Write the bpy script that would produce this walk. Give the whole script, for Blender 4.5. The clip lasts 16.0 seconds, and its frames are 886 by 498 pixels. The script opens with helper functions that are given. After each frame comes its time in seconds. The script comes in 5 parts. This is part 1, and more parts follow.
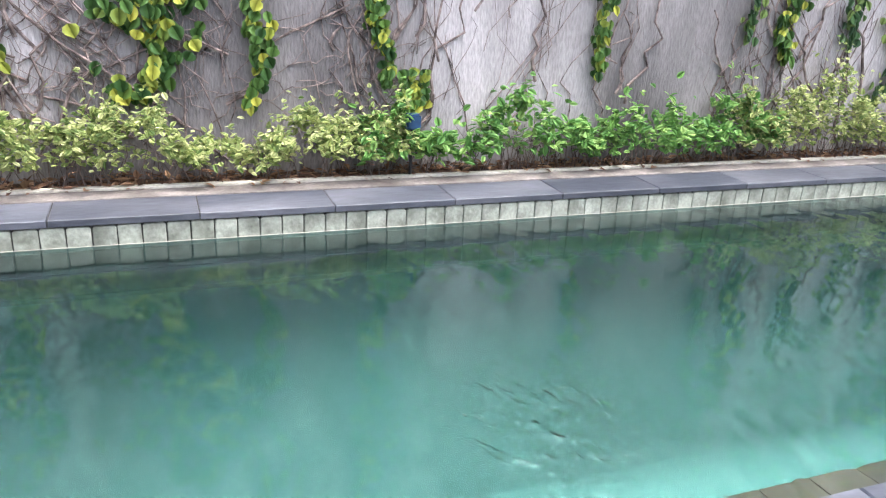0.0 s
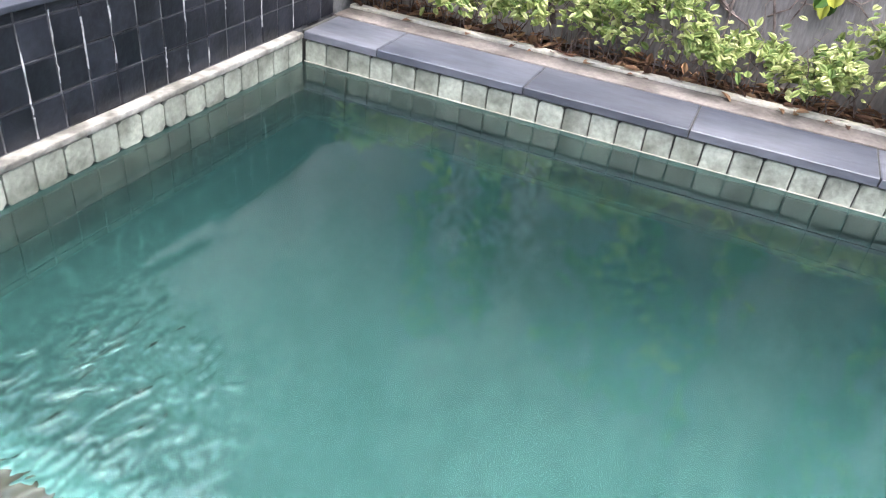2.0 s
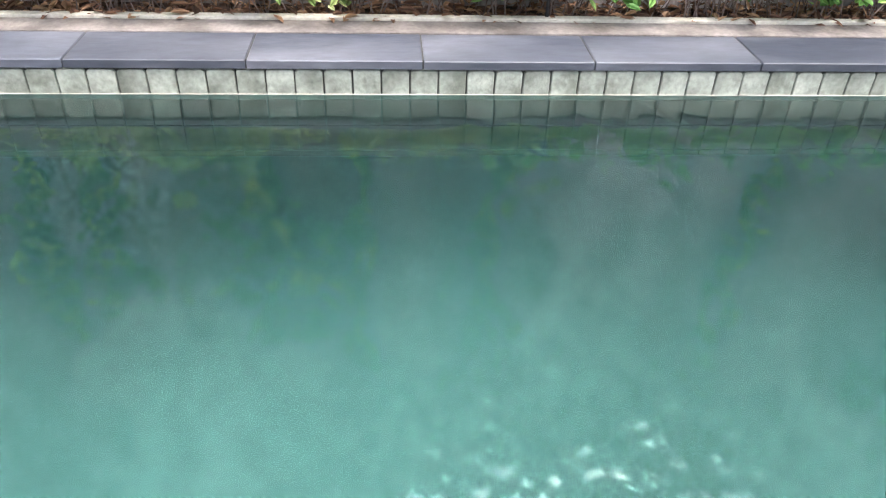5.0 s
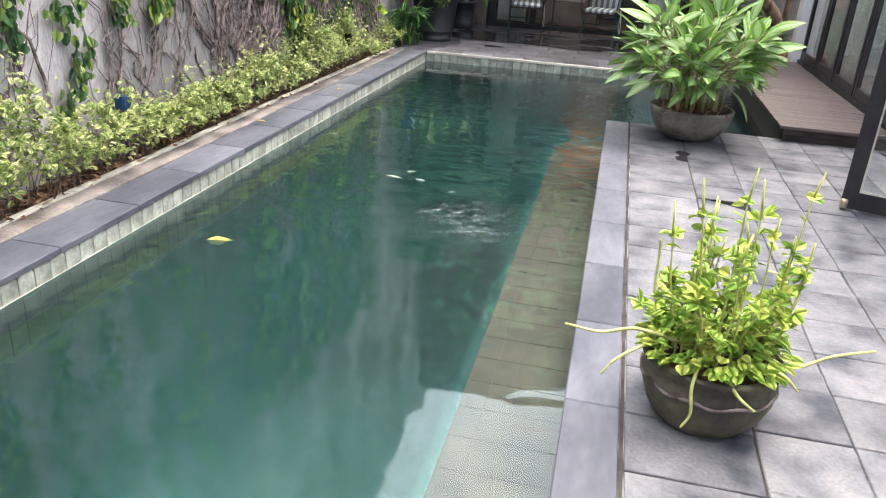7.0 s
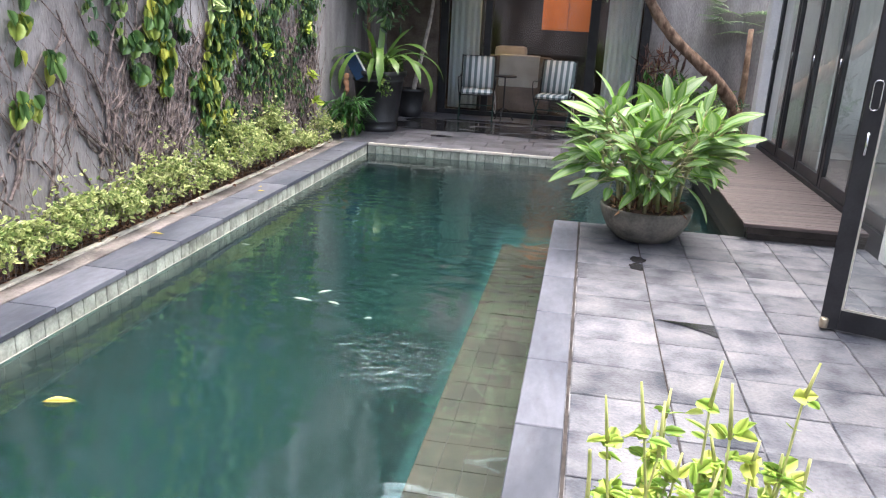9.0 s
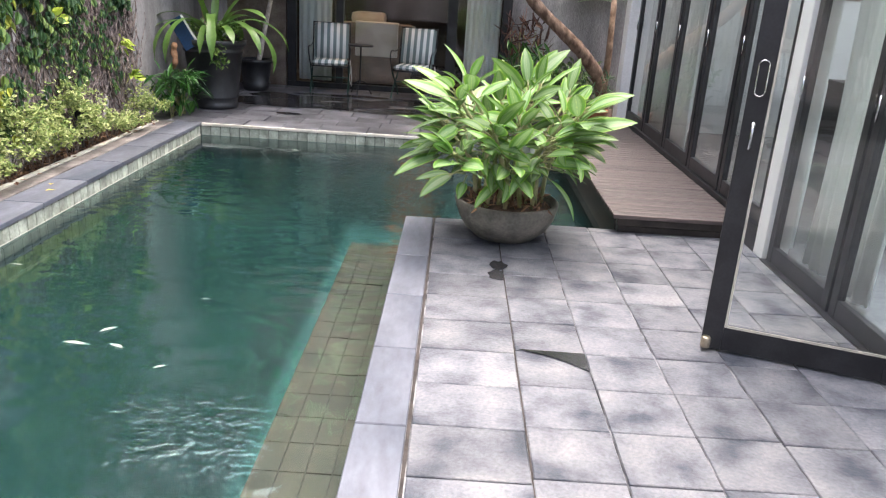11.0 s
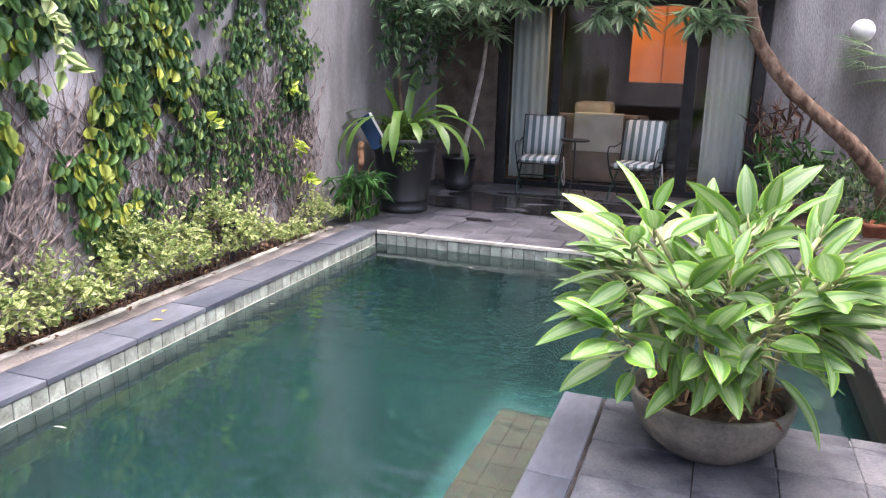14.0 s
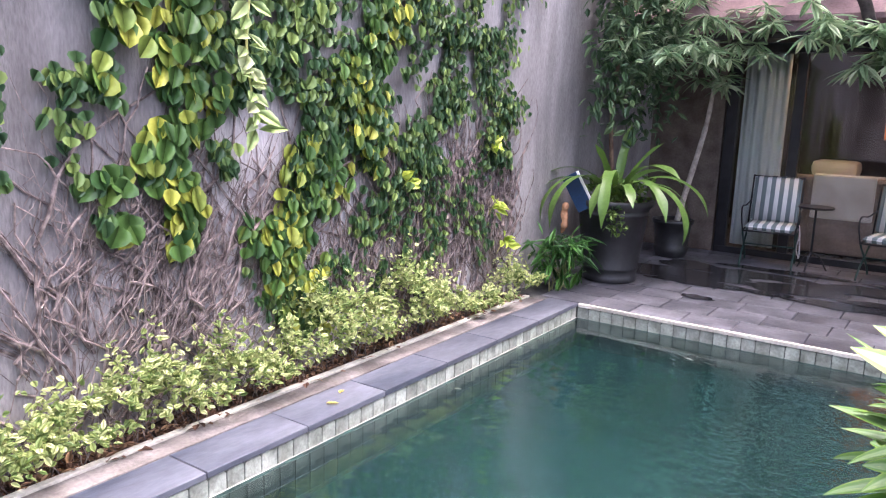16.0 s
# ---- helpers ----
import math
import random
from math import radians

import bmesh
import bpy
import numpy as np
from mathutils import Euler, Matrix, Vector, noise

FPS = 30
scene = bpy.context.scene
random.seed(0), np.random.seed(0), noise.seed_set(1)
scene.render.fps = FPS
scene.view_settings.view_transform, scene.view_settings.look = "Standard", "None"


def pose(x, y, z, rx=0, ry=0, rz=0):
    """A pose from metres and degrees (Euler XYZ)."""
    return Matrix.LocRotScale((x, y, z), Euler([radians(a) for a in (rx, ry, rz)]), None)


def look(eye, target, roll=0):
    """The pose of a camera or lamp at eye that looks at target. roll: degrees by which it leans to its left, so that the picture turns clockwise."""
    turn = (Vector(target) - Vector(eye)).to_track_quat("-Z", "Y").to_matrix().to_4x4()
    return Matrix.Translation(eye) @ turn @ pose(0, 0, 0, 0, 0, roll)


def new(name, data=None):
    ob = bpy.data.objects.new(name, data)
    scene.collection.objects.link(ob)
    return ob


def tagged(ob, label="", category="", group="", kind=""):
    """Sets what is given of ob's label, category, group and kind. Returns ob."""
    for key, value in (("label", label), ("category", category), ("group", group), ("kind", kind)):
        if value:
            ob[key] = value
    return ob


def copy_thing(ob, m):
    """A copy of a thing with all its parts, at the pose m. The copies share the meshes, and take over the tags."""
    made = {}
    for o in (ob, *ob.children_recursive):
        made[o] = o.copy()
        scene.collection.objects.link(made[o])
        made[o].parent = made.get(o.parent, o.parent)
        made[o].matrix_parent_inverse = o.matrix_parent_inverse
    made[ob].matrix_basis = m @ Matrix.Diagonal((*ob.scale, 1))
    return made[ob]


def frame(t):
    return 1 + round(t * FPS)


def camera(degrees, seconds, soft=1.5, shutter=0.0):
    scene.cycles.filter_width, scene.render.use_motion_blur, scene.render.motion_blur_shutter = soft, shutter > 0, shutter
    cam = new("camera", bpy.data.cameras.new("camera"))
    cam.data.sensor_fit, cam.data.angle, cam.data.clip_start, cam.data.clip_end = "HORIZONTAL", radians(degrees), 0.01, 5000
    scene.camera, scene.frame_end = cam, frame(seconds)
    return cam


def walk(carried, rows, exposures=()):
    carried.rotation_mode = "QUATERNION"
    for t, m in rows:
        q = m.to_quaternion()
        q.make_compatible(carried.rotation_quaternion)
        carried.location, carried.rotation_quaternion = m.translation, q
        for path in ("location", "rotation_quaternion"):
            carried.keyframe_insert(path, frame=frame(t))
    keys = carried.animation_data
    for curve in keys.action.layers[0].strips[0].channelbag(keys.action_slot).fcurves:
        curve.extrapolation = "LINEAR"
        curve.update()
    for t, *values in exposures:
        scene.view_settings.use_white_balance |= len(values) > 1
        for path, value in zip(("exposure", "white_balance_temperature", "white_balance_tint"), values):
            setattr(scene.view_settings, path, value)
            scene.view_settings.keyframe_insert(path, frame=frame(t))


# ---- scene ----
cam = camera(60.5, 16.0, soft=1.2)
PATH = [
    (0, (1.003, -7.6, 1.086), (-0.734, -6.906, 0.379), 3.6),
    (0.4, (0.935, -7.631, 1.071), (-0.854, -7.154, 0.314), 4.2),
    (0.5, (0.802, -7.543, 1.048), (-0.999, -7.16, 0.266), 4.3),
    (1, (0.555, -7.469, 1.002), (-1.199, -7.327, 0.052), 5.1),
    (1.5, (0.388, -7.418, 0.972), (-1.297, -7.67, -0.077), 6.6),
    (2, (0.235, -7.306, 0.993), (-1.328, -7.896, -0.106), 6.8),
    (2.5, (0.099, -7.396, 1.077), (-1.372, -8.045, -0.112), 6.5),
    (2.8, (0.003, -7.517, 1.164), (-1.417, -8.129, -0.103), 6.0),
    (3, (-0.033, -7.491, 1.148), (-1.421, -8.128, -0.144), 6.6),
    (3.2, (-0.078, -7.467, 1.138), (-1.424, -8.133, -0.183), 6.2),
    (5.5, (0.216, -6.867, 0.983), (-1.312, -6.184, -0.111), -0.7),
    (6, (0.01, -6.824, 1.330), (-0.973, -5.469, 0.240), 5.4),
    (6.5, (0.001, -6.658, 1.37), (-0.641, -5.007, 0.442), 4.3),
    (7, (0.008, -6.52, 1.425), (-0.365, -4.716, 0.645), 3.7),
    (7.5, (0.065, -6.303, 1.446), (-0.241, -4.432, 0.809), 3.3),
    (8, (0.135, -6.093, 1.475), (-0.195, -4.206, 0.9), 3.1),
    (8.2, (0.124, -6.027, 1.461), (-0.211, -4.142, 0.883), 2.9),
    (10.3, (0.181, -5.076, 1.449), (-0.034, -3.18, 0.85), 3.2),
    (10.5, (0.188, -4.997, 1.456), (0.054, -3.098, 0.843), 3.5),
    (11, (0.277, -4.848, 1.454), (0.271, -2.957, 0.804), 3.7),
    (11.5, (0.49, -4.697, 1.448), (0.395, -2.828, 0.743), 4.7),
    (12, (0.622, -4.507, 1.447), (0.376, -2.669, 0.698), 4.0),
    (12.5, (0.697, -4.229, 1.469), (0.317, -2.408, 0.734), 2.5),
    (13, (0.724, -3.945, 1.484), (0.156, -2.148, 0.815), 2.3),
    (13.5, (0.728, -3.669, 1.472), (0.003, -1.895, 0.903), 1.5),
    (14, (0.569, -3.336, 1.497), (-0.086, -1.507, 1.022), 1.4),
    (14.5, (0.468, -3.052, 1.489), (-0.235, -1.217, 1.121), 1.6),
    (15, (0.31, -2.826, 1.534), (-0.605, -1.075, 1.227), 1.2),
    (15.5, (0.208, -2.754, 1.549), (-0.818, -1.072, 1.201), 1.0),
    (16, (0.181, -2.736, 1.565), (-0.929, -1.116, 1.189), 1.8),
]
walk(cam, [(t, look(eye, target, roll)) for t, eye, target, roll in PATH],
     exposures=((0, 2.02, 5950, 11), (3.2, 2.06, 5850, 11), (7, 2.08, 6300, 10), (8.2, 2.12, 6100, 12), (10.5, 2.22, 6200, 11), (12.5, 2.24, 6350, 12), (14, 2.38, 6050, 19), (16, 2.5, 5900, 25)))

# ---- light ----
world = bpy.data.worlds.new("world")
scene.world = world
world.use_nodes = True
wn = world.node_tree
sky = wn.nodes.new("ShaderNodeTexSky")
sky.sky_type, sky.sun_disc = "NISHITA", False
sky.sun_elevation, sky.sun_rotation = radians(78), radians(40)
sky.dust_density, sky.ozone_density = 9.0, 0.6
wn.links.new(sky.outputs[0], wn.nodes["Background"].inputs[0])
wn.nodes["Background"].inputs[1].default_value = 0.13
sun = new("sun", bpy.data.lights.new("sun", "SUN"))
sun.data.energy, sun.data.angle, sun.data.color = 1.15, radians(104), (1.0, 0.97, 0.93)
sun.matrix_world = look((0, 0, 0), (-0.134, -0.159, -0.978))


# ---- materials ----
def mat(name, c1, c2, scale=6.0, rough=0.7, bump=0.2, fine=60.0, metal=0.0, c3=None, detail=6.0, stretch=(1, 1, 1), rand=0.0, bdist=0.01, spread=(0.35, 0.65)):
    """Two-tone surface: broad stains from c1 to c2, a fine grain, and relief."""
    m = bpy.data.materials.new(name)
    m.use_nodes = True
    nt = m.node_tree
    n, l = nt.nodes, nt.links
    b = n["Principled BSDF"]
    b.inputs["Roughness"].default_value, b.inputs["Metallic"].default_value = rough, metal
    tc = n.new("ShaderNodeTexCoord")
    mp = n.new("ShaderNodeMapping")
    mp.inputs["Scale"].default_value = stretch
    l.new(tc.outputs["Object"], mp.inputs[0])
    a = n.new("ShaderNodeTexNoise")
    a.inputs["Scale"].default_value, a.inputs["Detail"].default_value = scale, detail
    g = n.new("ShaderNodeTexNoise")
    g.inputs["Scale"].default_value, g.inputs["Detail"].default_value = fine, 4
    info = n.new("ShaderNodeObjectInfo")
    off = n.new("ShaderNodeVectorMath")
    off.operation = "MULTIPLY_ADD"
    comb = n.new("ShaderNodeCombineXYZ")
    for k in range(3):
        l.new(info.outputs["Random"], comb.inputs[k])
    l.new(comb.outputs[0], off.inputs[0])
    off.inputs[1].default_value = (31, 17, 23)
    l.new(mp.outputs[0], off.inputs[2])
    l.new(off.outputs[0], a.inputs["Vector"])
    l.new(off.outputs[0], g.inputs["Vector"])
    r = n.new("ShaderNodeValToRGB")
    r.color_ramp.elements[0].position, r.color_ramp.elements[1].position = spread
    r.color_ramp.elements[0].color, r.color_ramp.elements[1].color = (*c1, 1), (*c2, 1)
    if c3:
        e = r.color_ramp.elements.new(sum(spread) / 2)
        e.color = (*c3, 1)
    l.new(a.outputs[0], r.inputs[0])
    mx = n.new("ShaderNodeMix")
    mx.data_type, mx.blend_type = "RGBA", "OVERLAY"
    mx.inputs[0].default_value = 0.45
    l.new(r.outputs[0], mx.inputs[6])
    l.new(g.outputs[0], mx.inputs[7])
    out = mx.outputs[2]
    if rand:
        hsv = n.new("ShaderNodeHueSaturation")
        mr = n.new("ShaderNodeMapRange")
        mr.inputs[3].default_value, mr.inputs[4].default_value = 1 - rand, 1 + rand
        l.new(info.outputs["Random"], mr.inputs[0])
        l.new(mr.outputs[0], hsv.inputs["Value"])
        l.new(out, hsv.inputs["Color"])
        out = hsv.outputs[0]
    l.new(out, b.inputs["Base Color"])
    bp = n.new("ShaderNodeBump")
    bp.inputs["Strength"].default_value, bp.inputs["Distance"].default_value = bump, bdist
    ad = n.new("ShaderNodeMath")
    ad.operation = "ADD"
    l.new(a.outputs[0], ad.inputs[0])
    l.new(g.outputs[0], ad.inputs[1])
    l.new(ad.outputs[0], bp.inputs["Height"])
    l.new(bp.outputs[0], b.inputs["Normal"])
    return m


CONCRETE = mat("rough_plaster", (0.10, 0.094, 0.096), (0.50, 0.475, 0.485), 1.5, 0.9, 0.9, 80, c3=(0.27, 0.255, 0.256), stretch=(1, 1, 0.28), detail=10, spread=(0.33, 0.67))
SLATE = mat("grey_slate", (0.040, 0.047, 0.066), (0.122, 0.129, 0.155), 3, 0.5, 0.35, 30, rand=0.14, stretch=(1, 0.35, 1), detail=9)
CEMENT = mat("cement", (0.30, 0.27, 0.24), (0.52, 0.49, 0.46), 4, 0.9, 0.4, 50)
POOLTILE = mat("green_stone_tile", (0.17, 0.183, 0.15), (0.40, 0.425, 0.365), 9, 0.6, 0.4, 60, rand=0.18)
GROUT = mat("patchy_grout", (0.022, 0.022, 0.025), (0.34, 0.34, 0.35), 7, 0.9, 0.3, 60, spread=(0.4, 0.72))
DARKJOINT = mat("dark_joint", (0.026, 0.028, 0.026), (0.085, 0.085, 0.078), 8, 0.9, 0.4, 60)
RIM = mat("lime_crusted_rim", (0.16, 0.155, 0.14), (0.46, 0.45, 0.42), 9, 0.9, 0.6, 50, spread=(0.38, 0.66))
KERBSTONE = mat("chipped_cement", (0.085, 0.074, 0.066), (0.235, 0.21, 0.195), 5, 0.9, 0.6, 50)
POOLBED = mat("pool_bed_stone", (0.018, 0.043, 0.041), (0.030, 0.068, 0.063), 0.8, 0.8, 0.05, 9)
LEDGE = mat("ledge_stone", (0.028, 0.019, 0.011), (0.066, 0.047, 0.029), 6, 0.6, 0.2, 40, rand=0.1)
BLACKTILE = mat("black_stone_tile", (0.006, 0.008, 0.013), (0.026, 0.029, 0.040), 5, 0.36, 0.3, 40, rand=0.2)
FRAME = mat("black_painted_metal", (0.010, 0.010, 0.012), (0.022, 0.022, 0.025), 8, 0.4, 0.05, 90)
WHITE = mat("white_paint", (0.70, 0.69, 0.67), (0.82, 0.81, 0.79), 2, 0.6, 0.05, 60)
WOOD = mat("weathered_deck_wood", (0.045, 0.036, 0.035), (0.125, 0.098, 0.092), 5, 0.5, 0.3, 40, stretch=(0.15, 6, 1), rand=0.15)
SOIL = mat("soil", (0.03, 0.018, 0.012), (0.12, 0.07, 0.05), 18, 0.95, 0.8, 90)
FASCIA = mat("red_brown_roof", (0.17, 0.105, 0.105), (0.29, 0.19, 0.19), 3, 0.8, 0.2, 50)
STONEPOT = mat("stone_bowl", (0.10, 0.093, 0.08), (0.24, 0.22, 0.185), 7, 0.85, 0.5, 60)


def water_mat():
    """Clear water: a slow swell all over, and lively small ripples where the return jets stir it."""
    m = bpy.data.materials.new("pool_water")
    m.use_nodes = True
    n, l = m.node_tree.nodes, m.node_tree.links
    b = n["Principled BSDF"]
    b.inputs["Base Color"].default_value = (0.80, 0.95, 0.93, 1)
    b.inputs["Roughness"].default_value, b.inputs["IOR"].default_value = 0.0, 1.33
    b.inputs["Transmission Weight"].default_value = 1
    tc = n.new("ShaderNodeTexCoord")
    mp = n.new("ShaderNodeMapping")
    mp.inputs["Scale"].default_value = (0.8, 1.5, 1)
    l.new(tc.outputs["Object"], mp.inputs[0])

    def wave(scale, detail, distortion=0.0):
        w = n.new("ShaderNodeTexNoise")
        w.inputs["Scale"].default_value, w.inputs["Detail"].default_value = scale, detail
        w.inputs["Distortion"].default_value = distortion
        l.new(mp.outputs[0], w.inputs["Vector"])
        return w.outputs[0]

    def calc(op, a, c, d=None):
        w = n.new("ShaderNodeMath")
        w.operation = op
        for k, v in enumerate((a, c, d)):
            if v is None:
                continue
            if isinstance(v, (int, float)):
                w.inputs[k].default_value = v
            else:
                l.new(v, w.inputs[k])
        return w.outputs[0]

    swell = wave(5.0, 0.3, 0.6)
    calm = n.new("ShaderNodeTexNoise")
    calm.inputs["Scale"].default_value = 0.55
    l.new(tc.outputs["Object"], calm.inputs["Vector"])
    cr = n.new("ShaderNodeMapRange")
    cr.inputs[1].default_value, cr.inputs[2].default_value, cr.inputs[3].default_value, cr.inputs[4].default_value = 0.4, 0.68, 0.10, 0.8
    l.new(calm.outputs[0], cr.inputs[0])
    height = calc("MULTIPLY", swell, cr.outputs[0])
    ripple = wave(14.0, 0.6, 1.4)
    for jx, jy, rad, amp in ((-0.62, -6.62, 0.60, 1.5), (-0.72, -2.45, 0.55, 1.1), (-0.52, -8.25, 0.50, 1.6), (-0.3, 1.3, 1.9, 0.5)):
        vd = n.new("ShaderNodeVectorMath")
        vd.operation = "DISTANCE"
        l.new(tc.outputs["Object"], vd.inputs[0])
        vd.inputs[1].default_value = (jx, jy, WZ)
        mr = n.new("ShaderNodeMapRange")
        mr.interpolation_type = "SMOOTHERSTEP"
        mr.inputs[1].default_value, mr.inputs[2].default_value = 0.0, rad
        mr.inputs[3].default_value, mr.inputs[4].default_value = amp, 0.0
        l.new(vd.outputs["Value"], mr.inputs[0])
        height = calc("MULTIPLY_ADD", ripple, mr.outputs[0], height)
    bp = n.new("ShaderNodeBump")
    bp.inputs["Strength"].default_value, bp.inputs["Distance"].default_value = 0.55, 0.022
    l.new(height, bp.inputs["Height"])
    l.new(bp.outputs[0], b.inputs["Normal"])
    return m


WZ = -0.125   # water level
WATER = water_mat()


# ---- mesh helpers ----
def box(bm, x0, y0, z0, x1, y1, z1, m=None):
    v = [bm.verts.new((m @ Vector(p)) if m else p) for p in ((x0, y0, z0), (x1, y0, z0), (x1, y1, z0), (x0, y1, z0), (x0, y0, z1), (x1, y0, z1), (x1, y1, z1), (x0, y1, z1))]
    for f in ((3, 2, 1, 0), (4, 5, 6, 7), (0, 1, 5, 4), (1, 2, 6, 5), (2, 3, 7, 6), (3, 0, 4, 7)):
        bm.faces.new([v[i] for i in f])


def part(name, bm, material, parent=None, label="", smooth=False):
    """One mesh object of a bmesh, under a thing, a part or nothing."""
    me = bpy.data.meshes.new(name)
    bmesh.ops.recalc_face_normals(bm, faces=bm.faces[:])
    bm.to_mesh(me)
    bm.free()
    for mm in material if isinstance(material, (list, tuple)) else [material]:
        me.materials.append(mm)
    if smooth:
        for p in me.polygons:
            p.use_smooth = True
    ob = new(name, me)
    ob.parent = parent
    if label:
        ob["label"] = label
    return ob


def slab(name, x0, y0, z0, x1, y1, z1, material, parent=None, label="", bevel=0.0):
    bm = bmesh.new()
    box(bm, x0, y0, z0, x1, y1, z1)
    if bevel:
        bmesh.ops.bevel(bm, geom=bm.edges[:], offset=bevel, segments=2, affect="EDGES", profile=0.6)
    return part(name, bm, material, parent, label)


def structure(ob, label, category):
    return tagged(ob, label, category, kind="structure")



def leaf_mat(name, c1, c2, c3, rough=0.45, trans=0.25, mid=0.55):
    """Leaves: each island its own tone between three greens, with light passing through."""
    m = bpy.data.materials.new(name)
    m.use_nodes = True
    n, l = m.node_tree.nodes, m.node_tree.links
    b = n["Principled BSDF"]
    b.inputs["Roughness"].default_value = rough
    geo = n.new("ShaderNodeNewGeometry")
    r = n.new("ShaderNodeValToRGB")
    e = r.color_ramp.elements
    e[0].color, e[1].color = (*c1, 1), (*c3, 1)
    e.new(mid).color = (*c2, 1)
    l.new(geo.outputs["Random Per Island"], r.inputs[0])
    tc = n.new("ShaderNodeTexCoord")
    no = n.new("ShaderNodeTexNoise")
    no.inputs["Scale"].default_value = 35
    l.new(tc.outputs["Object"], no.inputs["Vector"])
    mx = n.new("ShaderNodeMix")
    mx.data_type, mx.blend_type = "RGBA", "OVERLAY"
    mx.inputs[0].default_value = 0.35
    l.new(r.outputs[0], mx.inputs[6])
    l.new(no.outputs[0], mx.inputs[7])
    l.new(mx.outputs[2], b.inputs["Base Color"])
    t = n.new("ShaderNodeBsdfTranslucent")
    l.new(mx.outputs[2], t.inputs[0])
    ms = n.new("ShaderNodeMixShader")
    ms.inputs[0].default_value = trans
    l.new(b.outputs[0], ms.inputs[1])
    l.new(t.outputs[0], ms.inputs[2])
    l.new(ms.outputs[0], n["Material Output"].inputs[0])
    return m


def aglaonema_mat():
    """Broad variegated leaf by its UV: cream midrib, silvery heart, deep green flank, lime rim."""
    m = bpy.data.materials.new("variegated_leaf")
    m.use_nodes = True
    n, l = m.node_tree.nodes, m.node_tree.links
    b = n["Principled BSDF"]
    b.inputs["Roughness"].default_value = 0.5
    uv = n.new("ShaderNodeTexCoord")
    sep = n.new("ShaderNodeSeparateXYZ")
    l.new(uv.outputs["UV"], sep.inputs[0])
    no = n.new("ShaderNodeTexNoise")
    no.inputs["Scale"].default_value, no.inputs["Detail"].default_value = 9, 5
    info = n.new("ShaderNodeObjectInfo")
    ad0 = n.new("ShaderNodeVectorMath")
    ad0.operation = "MULTIPLY_ADD"
    ad0.inputs[1].default_value = (3, 0.9, 1)
    l.new(uv.outputs["UV"], ad0.inputs[0])
    l.new(info.outputs["Random"], ad0.inputs[2])
    l.new(ad0.outputs[0], no.inputs["Vector"])
    dist = n.new("ShaderNodeMath")
    dist.operation = "MULTIPLY_ADD"
    l.new(no.outputs[0], dist.inputs[0])
    dist.inputs[1].default_value = 0.5
    l.new(sep.outputs[0], dist.inputs[2])
    sub = n.new("ShaderNodeMath")
    sub.operation = "SUBTRACT"
    l.new(dist.outputs[0], sub.inputs[0])
    sub.inputs[1].default_value = 0.25
    r = n.new("ShaderNodeValToRGB")
    e = r.color_ramp.elements
    e[0].position, e[0].color = 0.0, (0.36, 0.46, 0.19, 1)
    e[1].position, e[1].color = 1.0, (0.30, 0.44, 0.06, 1)
    for p, c in ((0.025, (0.30, 0.41, 0.18)), (0.06, (0.20, 0.32, 0.14)), (0.36, (0.25, 0.37, 0.17)), (0.56, (0.085, 0.20, 0.035)), (0.86, (0.13, 0.28, 0.035))):
        e.new(p).color = (*c, 1)
    l.new(sub.outputs[0], r.inputs[0])
    hs = n.new("ShaderNodeHueSaturation")
    mr = n.new("ShaderNodeMapRange")
    mr.inputs[3].default_value, mr.inputs[4].default_value = 0.6, 1.3
    l.new(info.outputs["Random"], mr.inputs[0])
    l.new(mr.outputs[0], hs.inputs["Value"])
    l.new(r.outputs[0], hs.inputs["Color"])
    l.new(hs.outputs[0], b.inputs["Base Color"])
    t = n.new("ShaderNodeBsdfTranslucent")
    l.new(hs.outputs[0], t.inputs[0])
    ms = n.new("ShaderNodeMixShader")
    ms.inputs[0].default_value = 0.22
    l.new(b.outputs[0], ms.inputs[1])
    l.new(t.outputs[0], ms.inputs[2])
    l.new(ms.outputs[0], n["Material Output"].inputs[0])
    return m


def glass_mat():
    m = bpy.data.materials.new("window_glass")
    m.use_nodes = True
    b = m.node_tree.nodes["Principled BSDF"]
    b.inputs["Base Color"].default_value = (0.93, 0.96, 0.95, 1)
    b.inputs["Roughness"].default_value, b.inputs["IOR"].default_value = 0.0, 1.45
    b.inputs["Transmission Weight"].default_value = 1
    return m


